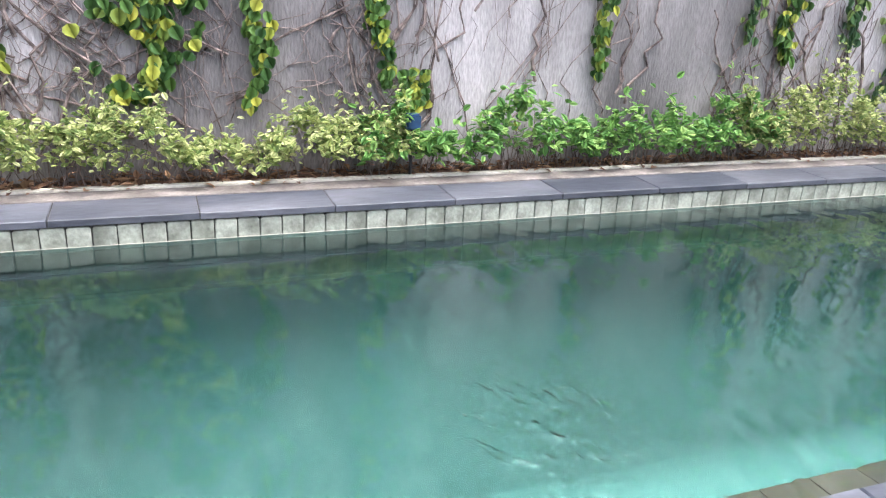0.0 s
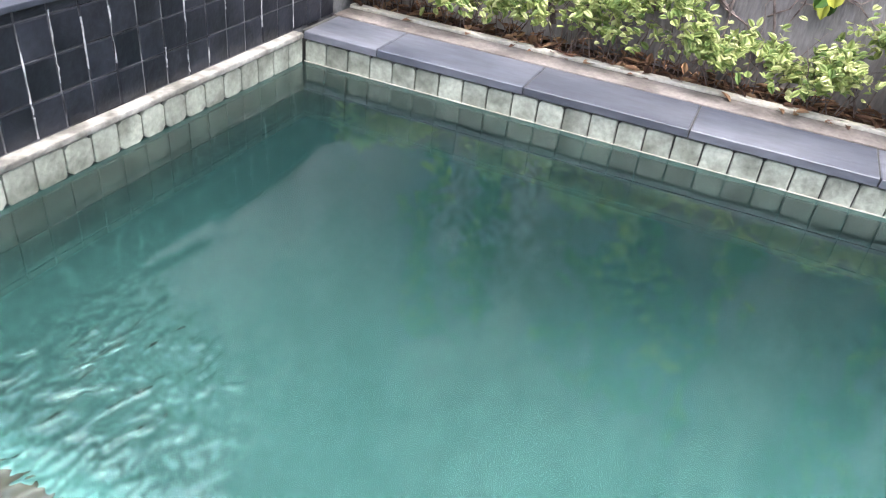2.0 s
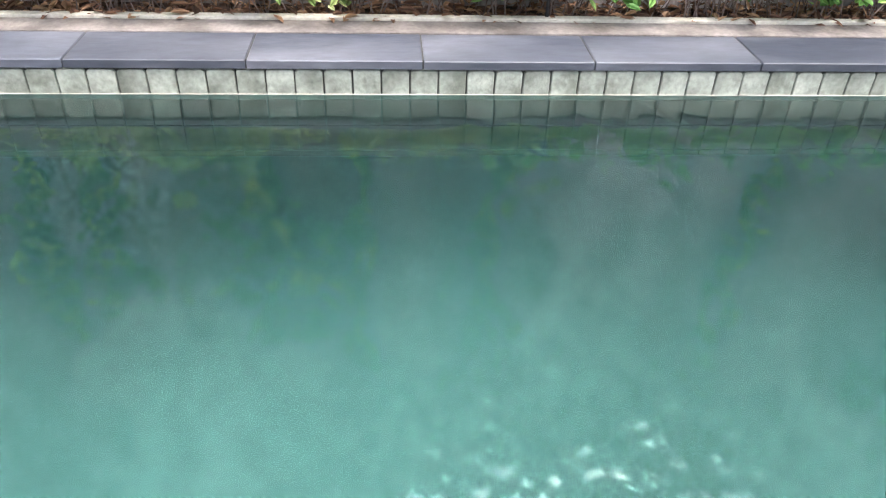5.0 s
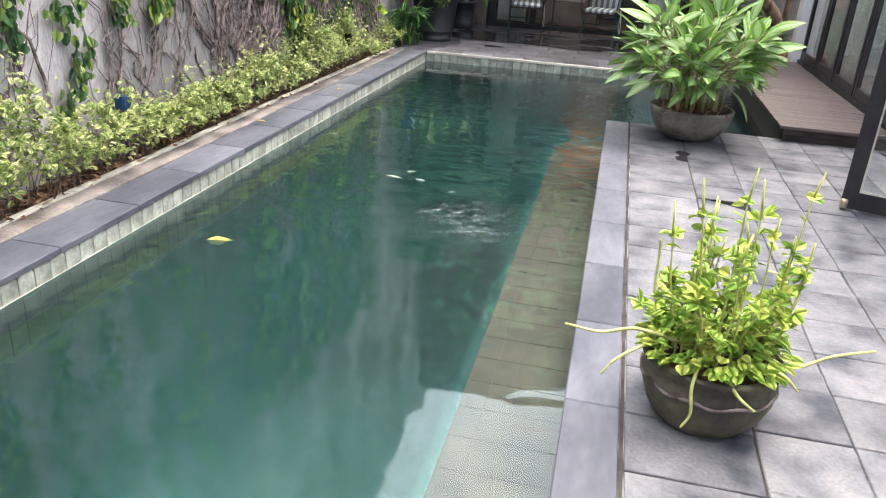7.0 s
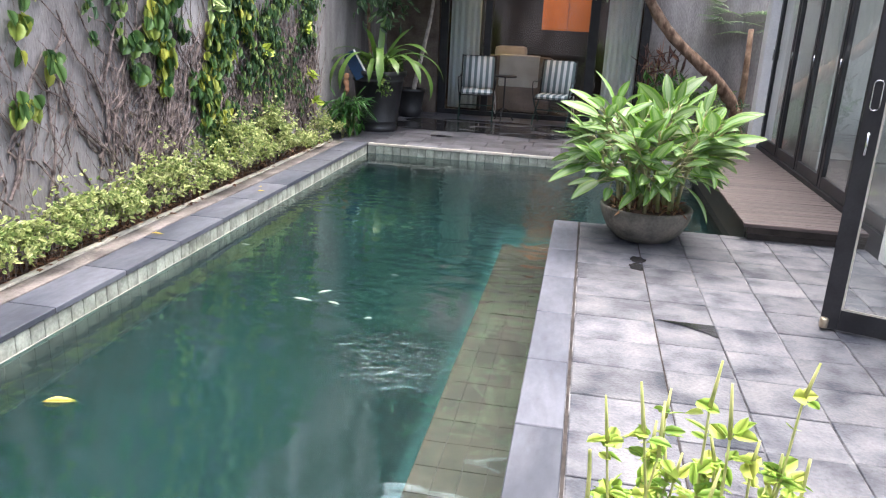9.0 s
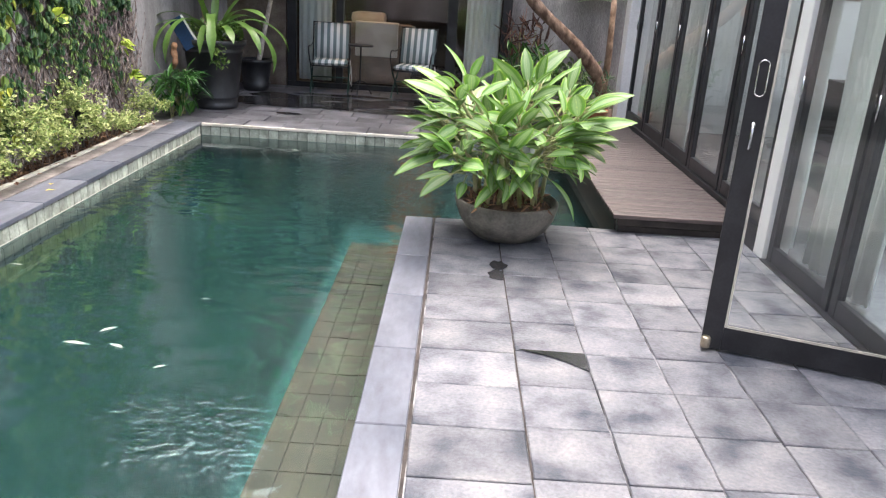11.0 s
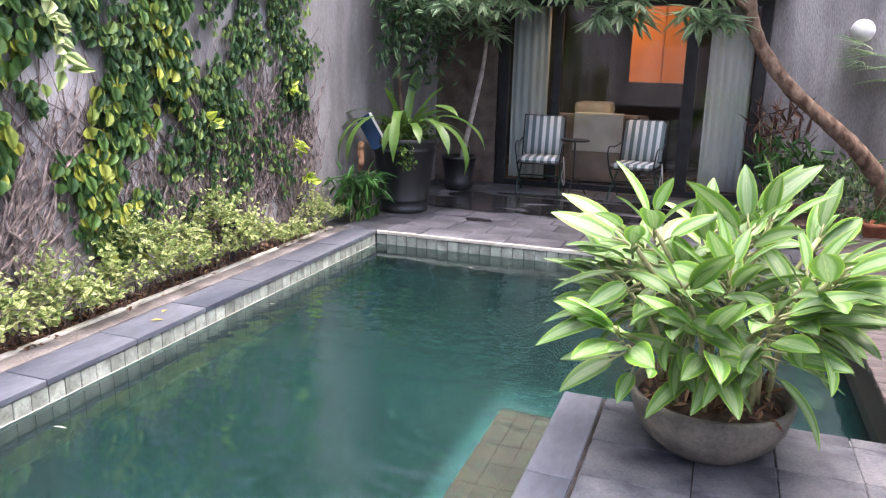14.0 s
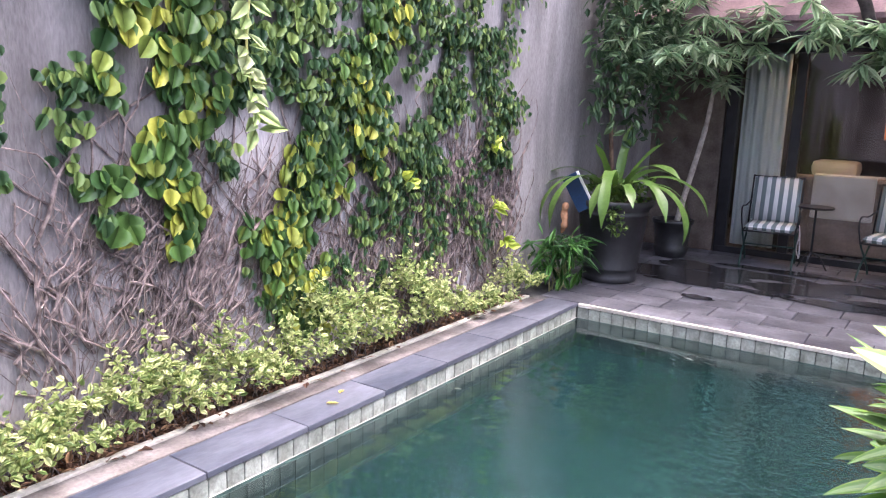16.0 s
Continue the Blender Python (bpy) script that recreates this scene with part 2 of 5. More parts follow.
def stripe_mat():
    m = mat("striped_canvas", (0.74, 0.75, 0.74), (0.84, 0.84, 0.83), 6, 0.9, 0.15, 120)
    n, l = m.node_tree.nodes, m.node_tree.links
    b = n["Principled BSDF"]
    src = b.inputs["Base Color"].links[0].from_socket
    tc = n.new("ShaderNodeTexCoord")
    sep = n.new("ShaderNodeSeparateXYZ")
    l.new(tc.outputs["Object"], sep.inputs[0])
    f1 = n.new("ShaderNodeMath")
    f1.operation = "MULTIPLY_ADD"
    f1.inputs[1].default_value, f1.inputs[2].default_value = 11.5, 0.25
    l.new(sep.outputs[0], f1.inputs[0])
    f2 = n.new("ShaderNodeMath")
    f2.operation = "FRACT"
    l.new(f1.outputs[0], f2.inputs[0])
    f3 = n.new("ShaderNodeMath")
    f3.operation = "GREATER_THAN"
    f3.inputs[1].default_value = 0.5
    l.new(f2.outputs[0], f3.inputs[0])
    mx = n.new("ShaderNodeMix")
    mx.data_type = "RGBA"
    mx.inputs[7].default_value = (0.20, 0.25, 0.255, 1)
    l.new(f3.outputs[0], mx.inputs[0])
    l.new(src, mx.inputs[6])
    l.new(mx.outputs[2], b.inputs["Base Color"])
    return m


IVY = leaf_mat("ivy_leaf", (0.030, 0.085, 0.024), (0.105, 0.21, 0.045), (0.52, 0.53, 0.08), mid=0.62)
IVYDARK = leaf_mat("dark_ivy_leaf", (0.02, 0.06, 0.022), (0.062, 0.135, 0.045), (0.25, 0.35, 0.09))
HEDGE = leaf_mat("pale_hedge_leaf", (0.13, 0.21, 0.055), (0.42, 0.50, 0.17), (0.70, 0.73, 0.36), 0.55, 0.3)
HEDGEGREEN = leaf_mat("green_hedge_leaf", (0.07, 0.19, 0.04), (0.18, 0.38, 0.09), (0.34, 0.52, 0.15), 0.5)
LIME = leaf_mat("lime_leaf", (0.22, 0.40, 0.05), (0.38, 0.54, 0.09), (0.60, 0.64, 0.14))
DROOP = leaf_mat("dark_glossy_leaf", (0.02, 0.07, 0.015), (0.05, 0.15, 0.03), (0.10, 0.25, 0.05), 0.3)
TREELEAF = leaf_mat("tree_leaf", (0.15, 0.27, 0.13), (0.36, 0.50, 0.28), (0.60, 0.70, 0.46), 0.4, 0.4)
# the tree leaf again, with shade put into its greens
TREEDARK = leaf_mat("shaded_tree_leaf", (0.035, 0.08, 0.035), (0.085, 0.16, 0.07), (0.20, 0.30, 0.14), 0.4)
FERN = leaf_mat("fern_frond", (0.035, 0.09, 0.018), (0.10, 0.19, 0.035), (0.30, 0.42, 0.10), 0.4)
LITTER = leaf_mat("dead_leaf", (0.07, 0.034, 0.02), (0.21, 0.105, 0.06), (0.42, 0.26, 0.15), 0.8, 0.05)
YELLOWLEAF = leaf_mat("fallen_leaf", (0.70, 0.46, 0.06), (0.76, 0.56, 0.10), (0.70, 0.66, 0.30), 0.5)
PALEGLINT = leaf_mat("glint_sliver", (0.50, 0.56, 0.34), (0.70, 0.72, 0.58), (0.80, 0.80, 0.72), 0.5)
VARIEG = aglaonema_mat()
GLASS = glass_mat()
STRIPE = stripe_mat()
STEM = mat("vine_stem", (0.06, 0.044, 0.040), (0.30, 0.24, 0.22), 20, 0.9, 0.4, 60)
CANE = mat("green_cane", (0.16, 0.20, 0.06), (0.38, 0.34, 0.20), 14, 0.7, 0.3, 60)
LIMESTEM = mat("lime_stem", (0.36, 0.40, 0.12), (0.58, 0.56, 0.22), 20, 0.6, 0.1, 60)
BARK = mat("mottled_bark", (0.09, 0.05, 0.03), (0.30, 0.20, 0.14), 14, 0.9, 0.8, 50, stretch=(1, 1, 0.5))
PALEBARK = mat("pale_bark", (0.34, 0.29, 0.25), (0.58, 0.52, 0.46), 12, 0.9, 0.4, 50)
DARKBARK = mat("dark_bark", (0.015, 0.012, 0.010), (0.05, 0.04, 0.035), 12, 0.9, 0.5, 50)
BLACKPOT = mat("black_glazed_pot", (0.012, 0.013, 0.015), (0.030, 0.031, 0.034), 6, 0.4, 0.1, 40)
CLAYPOT = mat("weathered_dark_clay", (0.045, 0.040, 0.032), (0.15, 0.13, 0.10), 6, 0.8, 0.5, 45, c3=(0.09, 0.085, 0.05))
TERRACOTTA = mat("terracotta", (0.30, 0.10, 0.05), (0.42, 0.17, 0.09), 6, 0.8, 0.2, 50)
CURTAIN = mat("white_curtain", (0.72, 0.74, 0.71), (0.80, 0.82, 0.79), 3, 0.9, 0.05, 90, stretch=(1, 1, 0.1))
GREENMETAL = mat("green_painted_iron", (0.010, 0.045, 0.036), (0.02, 0.07, 0.055), 10, 0.45, 0.1, 60)
BRASS = mat("worn_brass", (0.45, 0.38, 0.28), (0.62, 0.56, 0.46), 12, 0.35, 0.1, 60, metal=0.8)
CHROME = mat("steel_key", (0.6, 0.6, 0.6), (0.72, 0.72, 0.72), 12, 0.25, 0.02, 60, metal=1.0)
BLUE = mat("blue_plastic", (0.006, 0.03, 0.085), (0.012, 0.05, 0.13), 5, 0.5, 0.05, 50)
DARKWOOD = mat("dark_furniture_wood", (0.02, 0.016, 0.014), (0.05, 0.04, 0.034), 6, 0.5, 0.1, 50, stretch=(1, 0.2, 1))
BRICKWALL = mat("brown_stone_blocks", (0.10, 0.075, 0.06), (0.20, 0.16, 0.13), 5, 0.85, 0.4, 50, rand=0.12)
TAUPE = mat("taupe_leather", (0.20, 0.145, 0.115), (0.29, 0.22, 0.18), 4, 0.6, 0.1, 60)
LINEN = mat("white_linen", (0.62, 0.58, 0.55), (0.75, 0.72, 0.69), 4, 0.9, 0.1, 80)
WETSLATE = mat("wet_slate", (0.014, 0.014, 0.016), (0.034, 0.034, 0.038), 5, 0.1, 0.05, 40)
DARKPATIO = mat("dark_patio_slate", (0.042, 0.043, 0.052), (0.135, 0.134, 0.150), 4, 0.5, 0.3, 35, rand=0.22)
DECKTILE = mat("worn_andesite", (0.024, 0.030, 0.044), (0.180, 0.180, 0.186), 5.0, 0.6, 0.6, 70, c3=(0.115, 0.118, 0.134), rand=0.13, spread=(0.32, 0.70), detail=12)
LIGHTEDGE = mat("pale_edge_stone", (0.42, 0.40, 0.34), (0.60, 0.57, 0.50), 6, 0.7, 0.3, 60)
ROOMFLOOR = mat("polished_floor", (0.16, 0.155, 0.15), (0.24, 0.235, 0.23), 2, 0.25, 0.03, 30)


def glow_mat(name, color, strength):
    m = bpy.data.materials.new(name)
    m.use_nodes = True
    n, l = m.node_tree.nodes, m.node_tree.links
    b = n["Principled BSDF"]
    tc = n.new("ShaderNodeTexCoord")
    no = n.new("ShaderNodeTexNoise")
    no.inputs["Scale"].default_value, no.inputs["Detail"].default_value = 7, 6
    l.new(tc.outputs["Object"], no.inputs["Vector"])
    r = n.new("ShaderNodeValToRGB")
    r.color_ramp.elements[0].color = (*(c * 0.6 for c in color), 1)
    r.color_ramp.elements[1].color = (*color, 1)
    l.new(no.outputs[0], r.inputs[0])
    l.new(r.outputs[0], b.inputs["Base Color"])
    l.new(r.outputs[0], b.inputs["Emission Color"])
    b.inputs["Emission Strength"].default_value = strength
    return m


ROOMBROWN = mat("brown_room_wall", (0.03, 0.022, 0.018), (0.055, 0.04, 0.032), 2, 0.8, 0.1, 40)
AMBER = glow_mat("lit_amber_panel", (0.62, 0.18, 0.03), 0.07)


def tube(bm, pts, radii, n=7, cap=True):
    """A tapered round bar through pts."""
    rings, up = [], Vector((0.31, 0.22, 0.93))
    pts = [Vector(p) for p in pts]
    if not isinstance(radii, (list, tuple)):
        radii = [radii] * len(pts)
    for k, p in enumerate(pts):
        d = (pts[min(k + 1, len(pts) - 1)] - pts[max(k - 1, 0)]).normalized()
        a = d.cross(up if abs(d.dot(up)) < 0.95 else Vector((1, 0, 0))).normalized()
        b = d.cross(a)
        rings.append([bm.verts.new(p + radii[k] * (math.cos(q) * a + math.sin(q) * b)) for q in (2 * math.pi * i / n for i in range(n))])
    for r0, r1 in zip(rings, rings[1:]):
        for i in range(n):
            bm.faces.new((r0[i], r0[(i + 1) % n], r1[(i + 1) % n], r1[i]))
    if cap:
        bm.faces.new(rings[0][::-1])
        bm.faces.new(rings[-1])


def lathe(bm, profile, n=40, wob=0.0):
    """A turned vessel from (radius, height) pairs."""
    rings = []
    for r, z in profile:
        rings.append([bm.verts.new(((r + wob * math.sin(3 * q + z * 20)) * math.cos(q), (r + wob * math.sin(2 * q)) * math.sin(q), z)) for q in (2 * math.pi * i / n for i in range(n))])
    for r0, r1 in zip(rings, rings[1:]):
        for i in range(n):
            bm.faces.new((r0[i], r0[(i + 1) % n], r1[(i + 1) % n], r1[i]))
    bm.faces.new(rings[0][::-1])
    bm.faces.new(rings[-1])


def smooth_line(pts, steps=6):
    """Catmull-Rom through pts."""
    p = [Vector(q) for q in pts]
    p = [2 * p[0] - p[1]] + p + [2 * p[-1] - p[-2]]
    out = []
    for i in range(1, len(p) - 2):
        for k in range(steps):
            t = k / steps
            out.append(0.5 * (2 * p[i] + (p[i + 1] - p[i - 1]) * t + (2 * p[i - 1] - 5 * p[i] + 4 * p[i + 1] - p[i + 2]) * t * t + (3 * p[i] - p[i - 1] - 3 * p[i + 1] + p[i + 2]) * t ** 3))
    return out + [p[-2]]


ROUND = ((0, 0), (0.38, 0.18), (0.50, 0.45), (0.36, 0.75), (0, 1.0))
LANCE = ((0, 0), (0.30, 0.2), (0.5, 0.42), (0.32, 0.75), (0, 1.0))


def leaves(name, items, material, shape=ROUND, parent=None, fold=0.25, label=""):
    """One mesh of many small leaves: items of (place, direction, normal, length, width)."""
    vs, fs = [], []
    for place, d, nrm, ln, wd in items:
        d = Vector(d).normalized()
        s = d.cross(Vector(nrm))
        s = s.normalized() if s.length > 1e-4 else Vector((1, 0, 0))
        u = s.cross(d)
        b0, mid = len(vs), len(shape)
        for w, t in shape:
            vs.append(place + d * (t * ln) - u * (0.12 * ln * t * t))
        rim = [(w, t) for w, t in shape[1:-1]]
        for sg in (-1, 1):
            for w, t in rim:
                vs.append(place + d * (t * ln) + s * (sg * w * wd) + u * (fold * w * wd - 0.12 * ln * t * t))
        k = len(rim)
        for side in (0, 1):
            o = b0 + mid + side * k
            fs.append((b0, b0 + 1, o))
            for i in range(k - 1):
                fs.append((b0 + 1 + i, b0 + 2 + i, o + i + 1, o + i))
            fs.append((b0 + k, b0 + k + 1, o + k - 1))
    me = bpy.data.meshes.new(name)
    me.from_pydata([tuple(v) for v in vs], [], fs)
    me.materials.append(material)
    for p in me.polygons:
        p.use_smooth = True
    ob = new(name, me)
    ob.parent = parent
    if label:
        ob["label"] = label
    return ob


def rnd(a, b):
    return random.uniform(a, b)


def rdir(up=0.3):
    return Vector((rnd(-1, 1), rnd(-1, 1), rnd(-1, 1) + up)).normalized()


def empty(name, m, label, category, group=""):
    ob = new(name)
    ob.matrix_world = m
    return tagged(ob, label, category, group)


def strap(name, ln, wd, arch, parent, material, curl=0.0, nseg=9, shape="blade", fold=0.3):
    """One broad leaf as a mesh with UV: u from the midrib out, v along it. Runs along +x and bends down by arch."""
    bm = bmesh.new()
    uvl = bm.loops.layers.uv.new("UVMap")
    rows, ang, p = [], 0.0, Vector((0, 0, 0))
    for i in range(nseg + 1):
        t = i / nseg
        if shape == "blade":
            w = wd * 0.5 * (math.sin(math.pi * min(1, t ** 0.8)) ** 0.75) if 0 < t < 1 else 0.002
        else:
            w = wd * 0.5 * min(1, 0.35 + 2.2 * t, 6 * (1 - t)) * (1 + 0.10 * math.sin(17 * t)) + 0.002
        c = Vector((p.x, 0, p.z))
        nn = Vector((math.sin(ang), 0, math.cos(ang)))
        row = []
        for u in (-1, -0.5, 0, 0.5, 1):
            row.append((bm.verts.new(c + Vector((0, u * w, 0)) + nn * (fold * abs(u) * w) + nn * curl * u * w * t), abs(u), t))
        rows.append(row)
        p = p + Vector((math.cos(ang), 0, -math.sin(ang))) * (ln / nseg)
        ang += arch / nseg
    for r0, r1 in zip(rows, rows[1:]):
        for k in range(4):
            q = (r0[k], r0[k + 1], r1[k + 1], r1[k])
            f = bm.faces.new([a[0] for a in q])
            f.smooth = True
            for lp, a in zip(f.loops, q):
                lp[uvl].uv = (a[1], a[2])
    me = bpy.data.meshes.new(name)
    bm.to_mesh(me)
    bm.free()
    me.materials.append(material)
    return me


WX, KX, CX, LX = -2.95, -2.735, -2.56, -2.30   # ivy wall, kerb, coping, pool lip
NY, FY, BY = -8.96, 2.86, 6.10                # near pool end, far pool end, back facade
HX = 2.23                                     # house glazing
DY = 0.02                                     # far edge of the paved deck

# ---- the large structure ----
deck = structure(slab("floor_deck", 0.02, -12, -1.6, 5.6, DY - 0.02, -0.007, GROUT), "dark worn andesite paving beside the pool", "floor")
patio = structure(slab("floor_patio", WX, FY + 0.02, -1.6, 5.6, 11, -0.03, DARKJOINT), "dark wet slate patio", "floor")
structure(slab("planter_bed", WX, -9.3, -1.6, KX, FY + 0.02, -0.02, SOIL), "dark soil strewn with dry leaves", "planting bed")
poolwall = structure(slab("pool_wall", KX, NY - 0.02, -1.6, LX - 0.022, FY + 0.02, -0.005, DARKJOINT), "pool wall with green stone waterline tiles", "wall")
bed = structure(slab("pool_bed", LX - 0.02, NY - 0.02, -1.6, 5.6, FY + 0.02, -0.75, POOLBED), "green stone pool bed under murky water", "pool floor")
wat = slab("water", LX - 0.015, NY - 0.01, WZ - 0.004, 4.5, FY + 0.015, WZ, WATER)
wat.visible_shadow = False
structure(wat, "green pool water with small ripples", "water")
structure(slab("wall_west", WX - 0.2, -12, -1.6, WX, 11, 4.4, CONCRETE), "rough grey plaster garden wall, stained and overgrown", "wall")
structure(slab("wall_west_upper", WX - 3.2, 0.4, 4.4, WX - 0.02, 11, 7.4, CONCRETE), "plain grey neighbouring wall above the garden wall", "wall")
structure(slab("wall_west_step", WX - 0.22, -3.0, 4.4, WX - 0.02, 0.4, 5.2, CONCRETE), "raised part of the garden wall", "wall")
nearwall = structure(slab("wall_near", WX, NY - 0.9, -1.6, 2.2, NY - 0.045, 0.345, GROUT), "low wall faced with black stone tiles", "wall")
structure(slab("wall_south", -3.2, -12.2, -0.5, 6, -12, 4.2, CONCRETE), "plain garden wall", "wall")
structure(slab("ground_garden", WX, -12, -0.6, 0.02, NY - 0.9, -0.02, SOIL), "plain soil behind the low wall", "ground")
structure(slab("pool_ledge", -0.42, NY - 0.02, -1.0, 0.03, 0.46, -0.375, LEDGE), "submerged ledge along the deck", "pool ledge")
structure(slab("kerb_edge", KX, NY - 0.02, -0.03, KX + 0.042, FY - 0.1, 0.016, LIGHTEDGE, bevel=0.006), "worn pale cement edge of the planting bed", "kerb")
kerb = structure(slab("planter_kerb", KX + 0.043, NY - 0.02, -0.03, CX - 0.004, FY - 0.1, 0.004, KERBSTONE, bevel=0.004), "stained brown cement kerb beside the slate coping", "kerb")

# cloudy water: thin veils of silt, one below the other
def murk_mat(thick):
    m = bpy.data.materials.new("silt_veil")
    m.use_nodes = True
    n, l = m.node_tree.nodes, m.node_tree.links
    n.remove(n["Principled BSDF"])
    df, tr, ms, no, r, tc = (n.new("ShaderNode" + k) for k in ("BsdfDiffuse", "BsdfTransparent", "MixShader", "TexNoise", "ValToRGB", "TexCoord"))
    no.inputs["Scale"].default_value, no.inputs["Detail"].default_value = 0.8, 4
    r.color_ramp.elements[0].color, r.color_ramp.elements[1].color = (0.025, 0.066, 0.064, 1), (0.036, 0.094, 0.092, 1)
    r.color_ramp.elements[0].position, r.color_ramp.elements[1].position = 0.35, 0.65
    l.new(tc.outputs["Object"], no.inputs["Vector"])
    l.new(no.outputs[0], r.inputs[0])
    # the near end's middle is coloured paler, painting in its brighter light
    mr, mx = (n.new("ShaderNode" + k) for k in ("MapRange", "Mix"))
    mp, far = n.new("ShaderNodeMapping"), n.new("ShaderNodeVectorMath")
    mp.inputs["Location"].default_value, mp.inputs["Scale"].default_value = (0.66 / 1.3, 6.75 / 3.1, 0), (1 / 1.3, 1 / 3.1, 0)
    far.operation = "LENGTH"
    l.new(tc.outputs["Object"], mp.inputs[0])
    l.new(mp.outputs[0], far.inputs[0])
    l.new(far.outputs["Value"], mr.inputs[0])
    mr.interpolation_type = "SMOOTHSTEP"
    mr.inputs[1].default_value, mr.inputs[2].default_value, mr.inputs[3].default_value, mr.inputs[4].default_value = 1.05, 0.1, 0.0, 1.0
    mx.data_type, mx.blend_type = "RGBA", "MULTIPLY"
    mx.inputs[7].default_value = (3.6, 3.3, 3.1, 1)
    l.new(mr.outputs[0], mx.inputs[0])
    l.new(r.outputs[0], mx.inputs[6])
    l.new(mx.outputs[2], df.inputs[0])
    ms.inputs[0].default_value = thick
    l.new(tr.outputs[0], ms.inputs[1])
    l.new(df.outputs[0], ms.inputs[2])
    l.new(ms.outputs[0], n["Material Output"].inputs[0])
    return m


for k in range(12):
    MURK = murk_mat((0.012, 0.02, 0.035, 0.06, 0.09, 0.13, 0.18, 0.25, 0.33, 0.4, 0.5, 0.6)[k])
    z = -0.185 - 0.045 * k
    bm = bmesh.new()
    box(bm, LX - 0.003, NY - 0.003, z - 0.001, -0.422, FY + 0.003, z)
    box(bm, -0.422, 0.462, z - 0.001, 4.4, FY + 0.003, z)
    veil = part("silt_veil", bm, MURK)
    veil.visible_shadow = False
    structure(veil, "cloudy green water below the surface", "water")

# underwater wall faces
structure(slab("pool_face_west", LX - 0.02, NY, -1.0, LX - 0.004, FY, -0.13, POOLBED), "stone pool side under water", "pool side")
structure(slab("pool_face_south", LX, NY - 0.018, -1.0, 0.0, NY - 0.004, -0.13, POOLBED), "stone pool side under water", "pool side")
structure(slab("pool_face_north", LX, FY + 0.004, -1.0, 4.5, FY + 0.02, -0.13, POOLBED), "stone pool side under water", "pool side")
structure(slab("pool_face_deck", 0.03, DY - 0.018, -1.0, 3.0, DY, -0.13, POOLBED), "stone pool side under water", "pool side")


# ---- the back facade: glazed guest room under a roof ----
def bars(name, spans, material, parent, label=""):
    for k, b in enumerate(spans):
        slab(name, *b, material, parent, label if k == 0 else "", bevel=0.004)


facade = structure(slab("wall_north", 0.985, BY, -0.2, 5.6, BY + 0.2, 6.8, CONCRETE), "grey concrete back wall", "wall")
structure(slab("wall_north_left", WX, BY, -0.2, -2.14, BY + 0.2, 2.35, BRICKWALL), "brown stone block pier", "wall")
structure(slab("wall_north_upper", WX, BY + 0.1, 2.25, 0.98, BY + 0.3, 6.8, FASCIA), "upper storey wall of muted red render", "wall")
win = structure(slab("window_1", -2.12, BY + 0.0, 0.0, 0.96, BY + 0.10, 0.07, FRAME), "wide black framed glass doors of the guest room", "window")
bars("window_frame", ((-2.12, BY, 0.07, -2.0, BY + 0.1, 2.2), (-1.44, BY + 0.01, 0.07, -1.34, BY + 0.09, 2.2), (0.10, BY + 0.01, 0.07, 0.24, BY + 0.09, 2.2), (0.86, BY, 0.07, 0.98, BY + 0.1, 2.2), (-2.12, BY - 0.01, 2.2, 0.98, BY + 0.1, 2.32)), FRAME, win)
for a, b in ((-2.0, -1.44), (-1.34, 0.10), (0.24, 0.86)):
    g = slab("pane", a, BY + 0.045, 0.07, b, BY + 0.053, 2.2, GLASS, win)
    g.visible_shadow = False
# frame of the inner sliding leaf
bars("sliding_leaf", ((-1.54, BY + 0.20, 0.07, -1.48, BY + 0.24, 2.1), (-1.48, BY + 0.20, 0.95, -1.34, BY + 0.24, 1.0)), DARKWOOD, win)
# guest room behind
structure(slab("room_floor", -2.9, BY + 0.2, -0.03, 1.2, BY + 4.2, 0.0, ROOMFLOOR), "polished floor of the guest room", "floor")
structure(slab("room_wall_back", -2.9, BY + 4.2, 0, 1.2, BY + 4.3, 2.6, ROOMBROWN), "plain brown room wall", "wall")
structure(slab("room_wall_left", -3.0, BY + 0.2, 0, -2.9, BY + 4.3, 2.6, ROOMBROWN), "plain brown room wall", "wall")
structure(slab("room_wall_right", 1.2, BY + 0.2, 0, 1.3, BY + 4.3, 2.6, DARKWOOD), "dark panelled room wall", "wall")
structure(slab("room_ceiling", -3.0, BY + 0.2, 2.6, 1.3, BY + 4.3, 2.7, WHITE), "plain white ceiling", "ceiling")


def curtain(x0, x1, y, z0, z1, axis="x", waves=9, depth=0.03, lean=0.0):
    bm = bmesh.new()
    n, rows = waves * 8, []
    for z in [z0 + (z1 - z0) * k / 6 for k in range(7)]:
        row = []
        for i in range(n + 1):
            t = i / n
            x = x0 + (x1 - x0) * t + lean * (z - z0)
            o = depth * math.sin(t * waves * 2 * math.pi + 0.6 * math.sin(7 * t)) * (0.7 + 0.3 * math.sin(3 * z + 9 * t))
            row.append(bm.verts.new((x, y + o, z) if axis == "x" else (y + o, x, z)))
        rows.append(row)
    for a, b in zip(rows, rows[1:]):
        for i in range(n):
            bm.faces.new((a[i], a[i + 1], b[i + 1], b[i]))
    ob = part("curtain", bm, CURTAIN, smooth=True)
    ob.modifiers.new("thick", "SOLIDIFY").thickness = 0.003
    return tagged(ob, "white gathered curtain hanging behind the glass", "curtain", "white curtains")


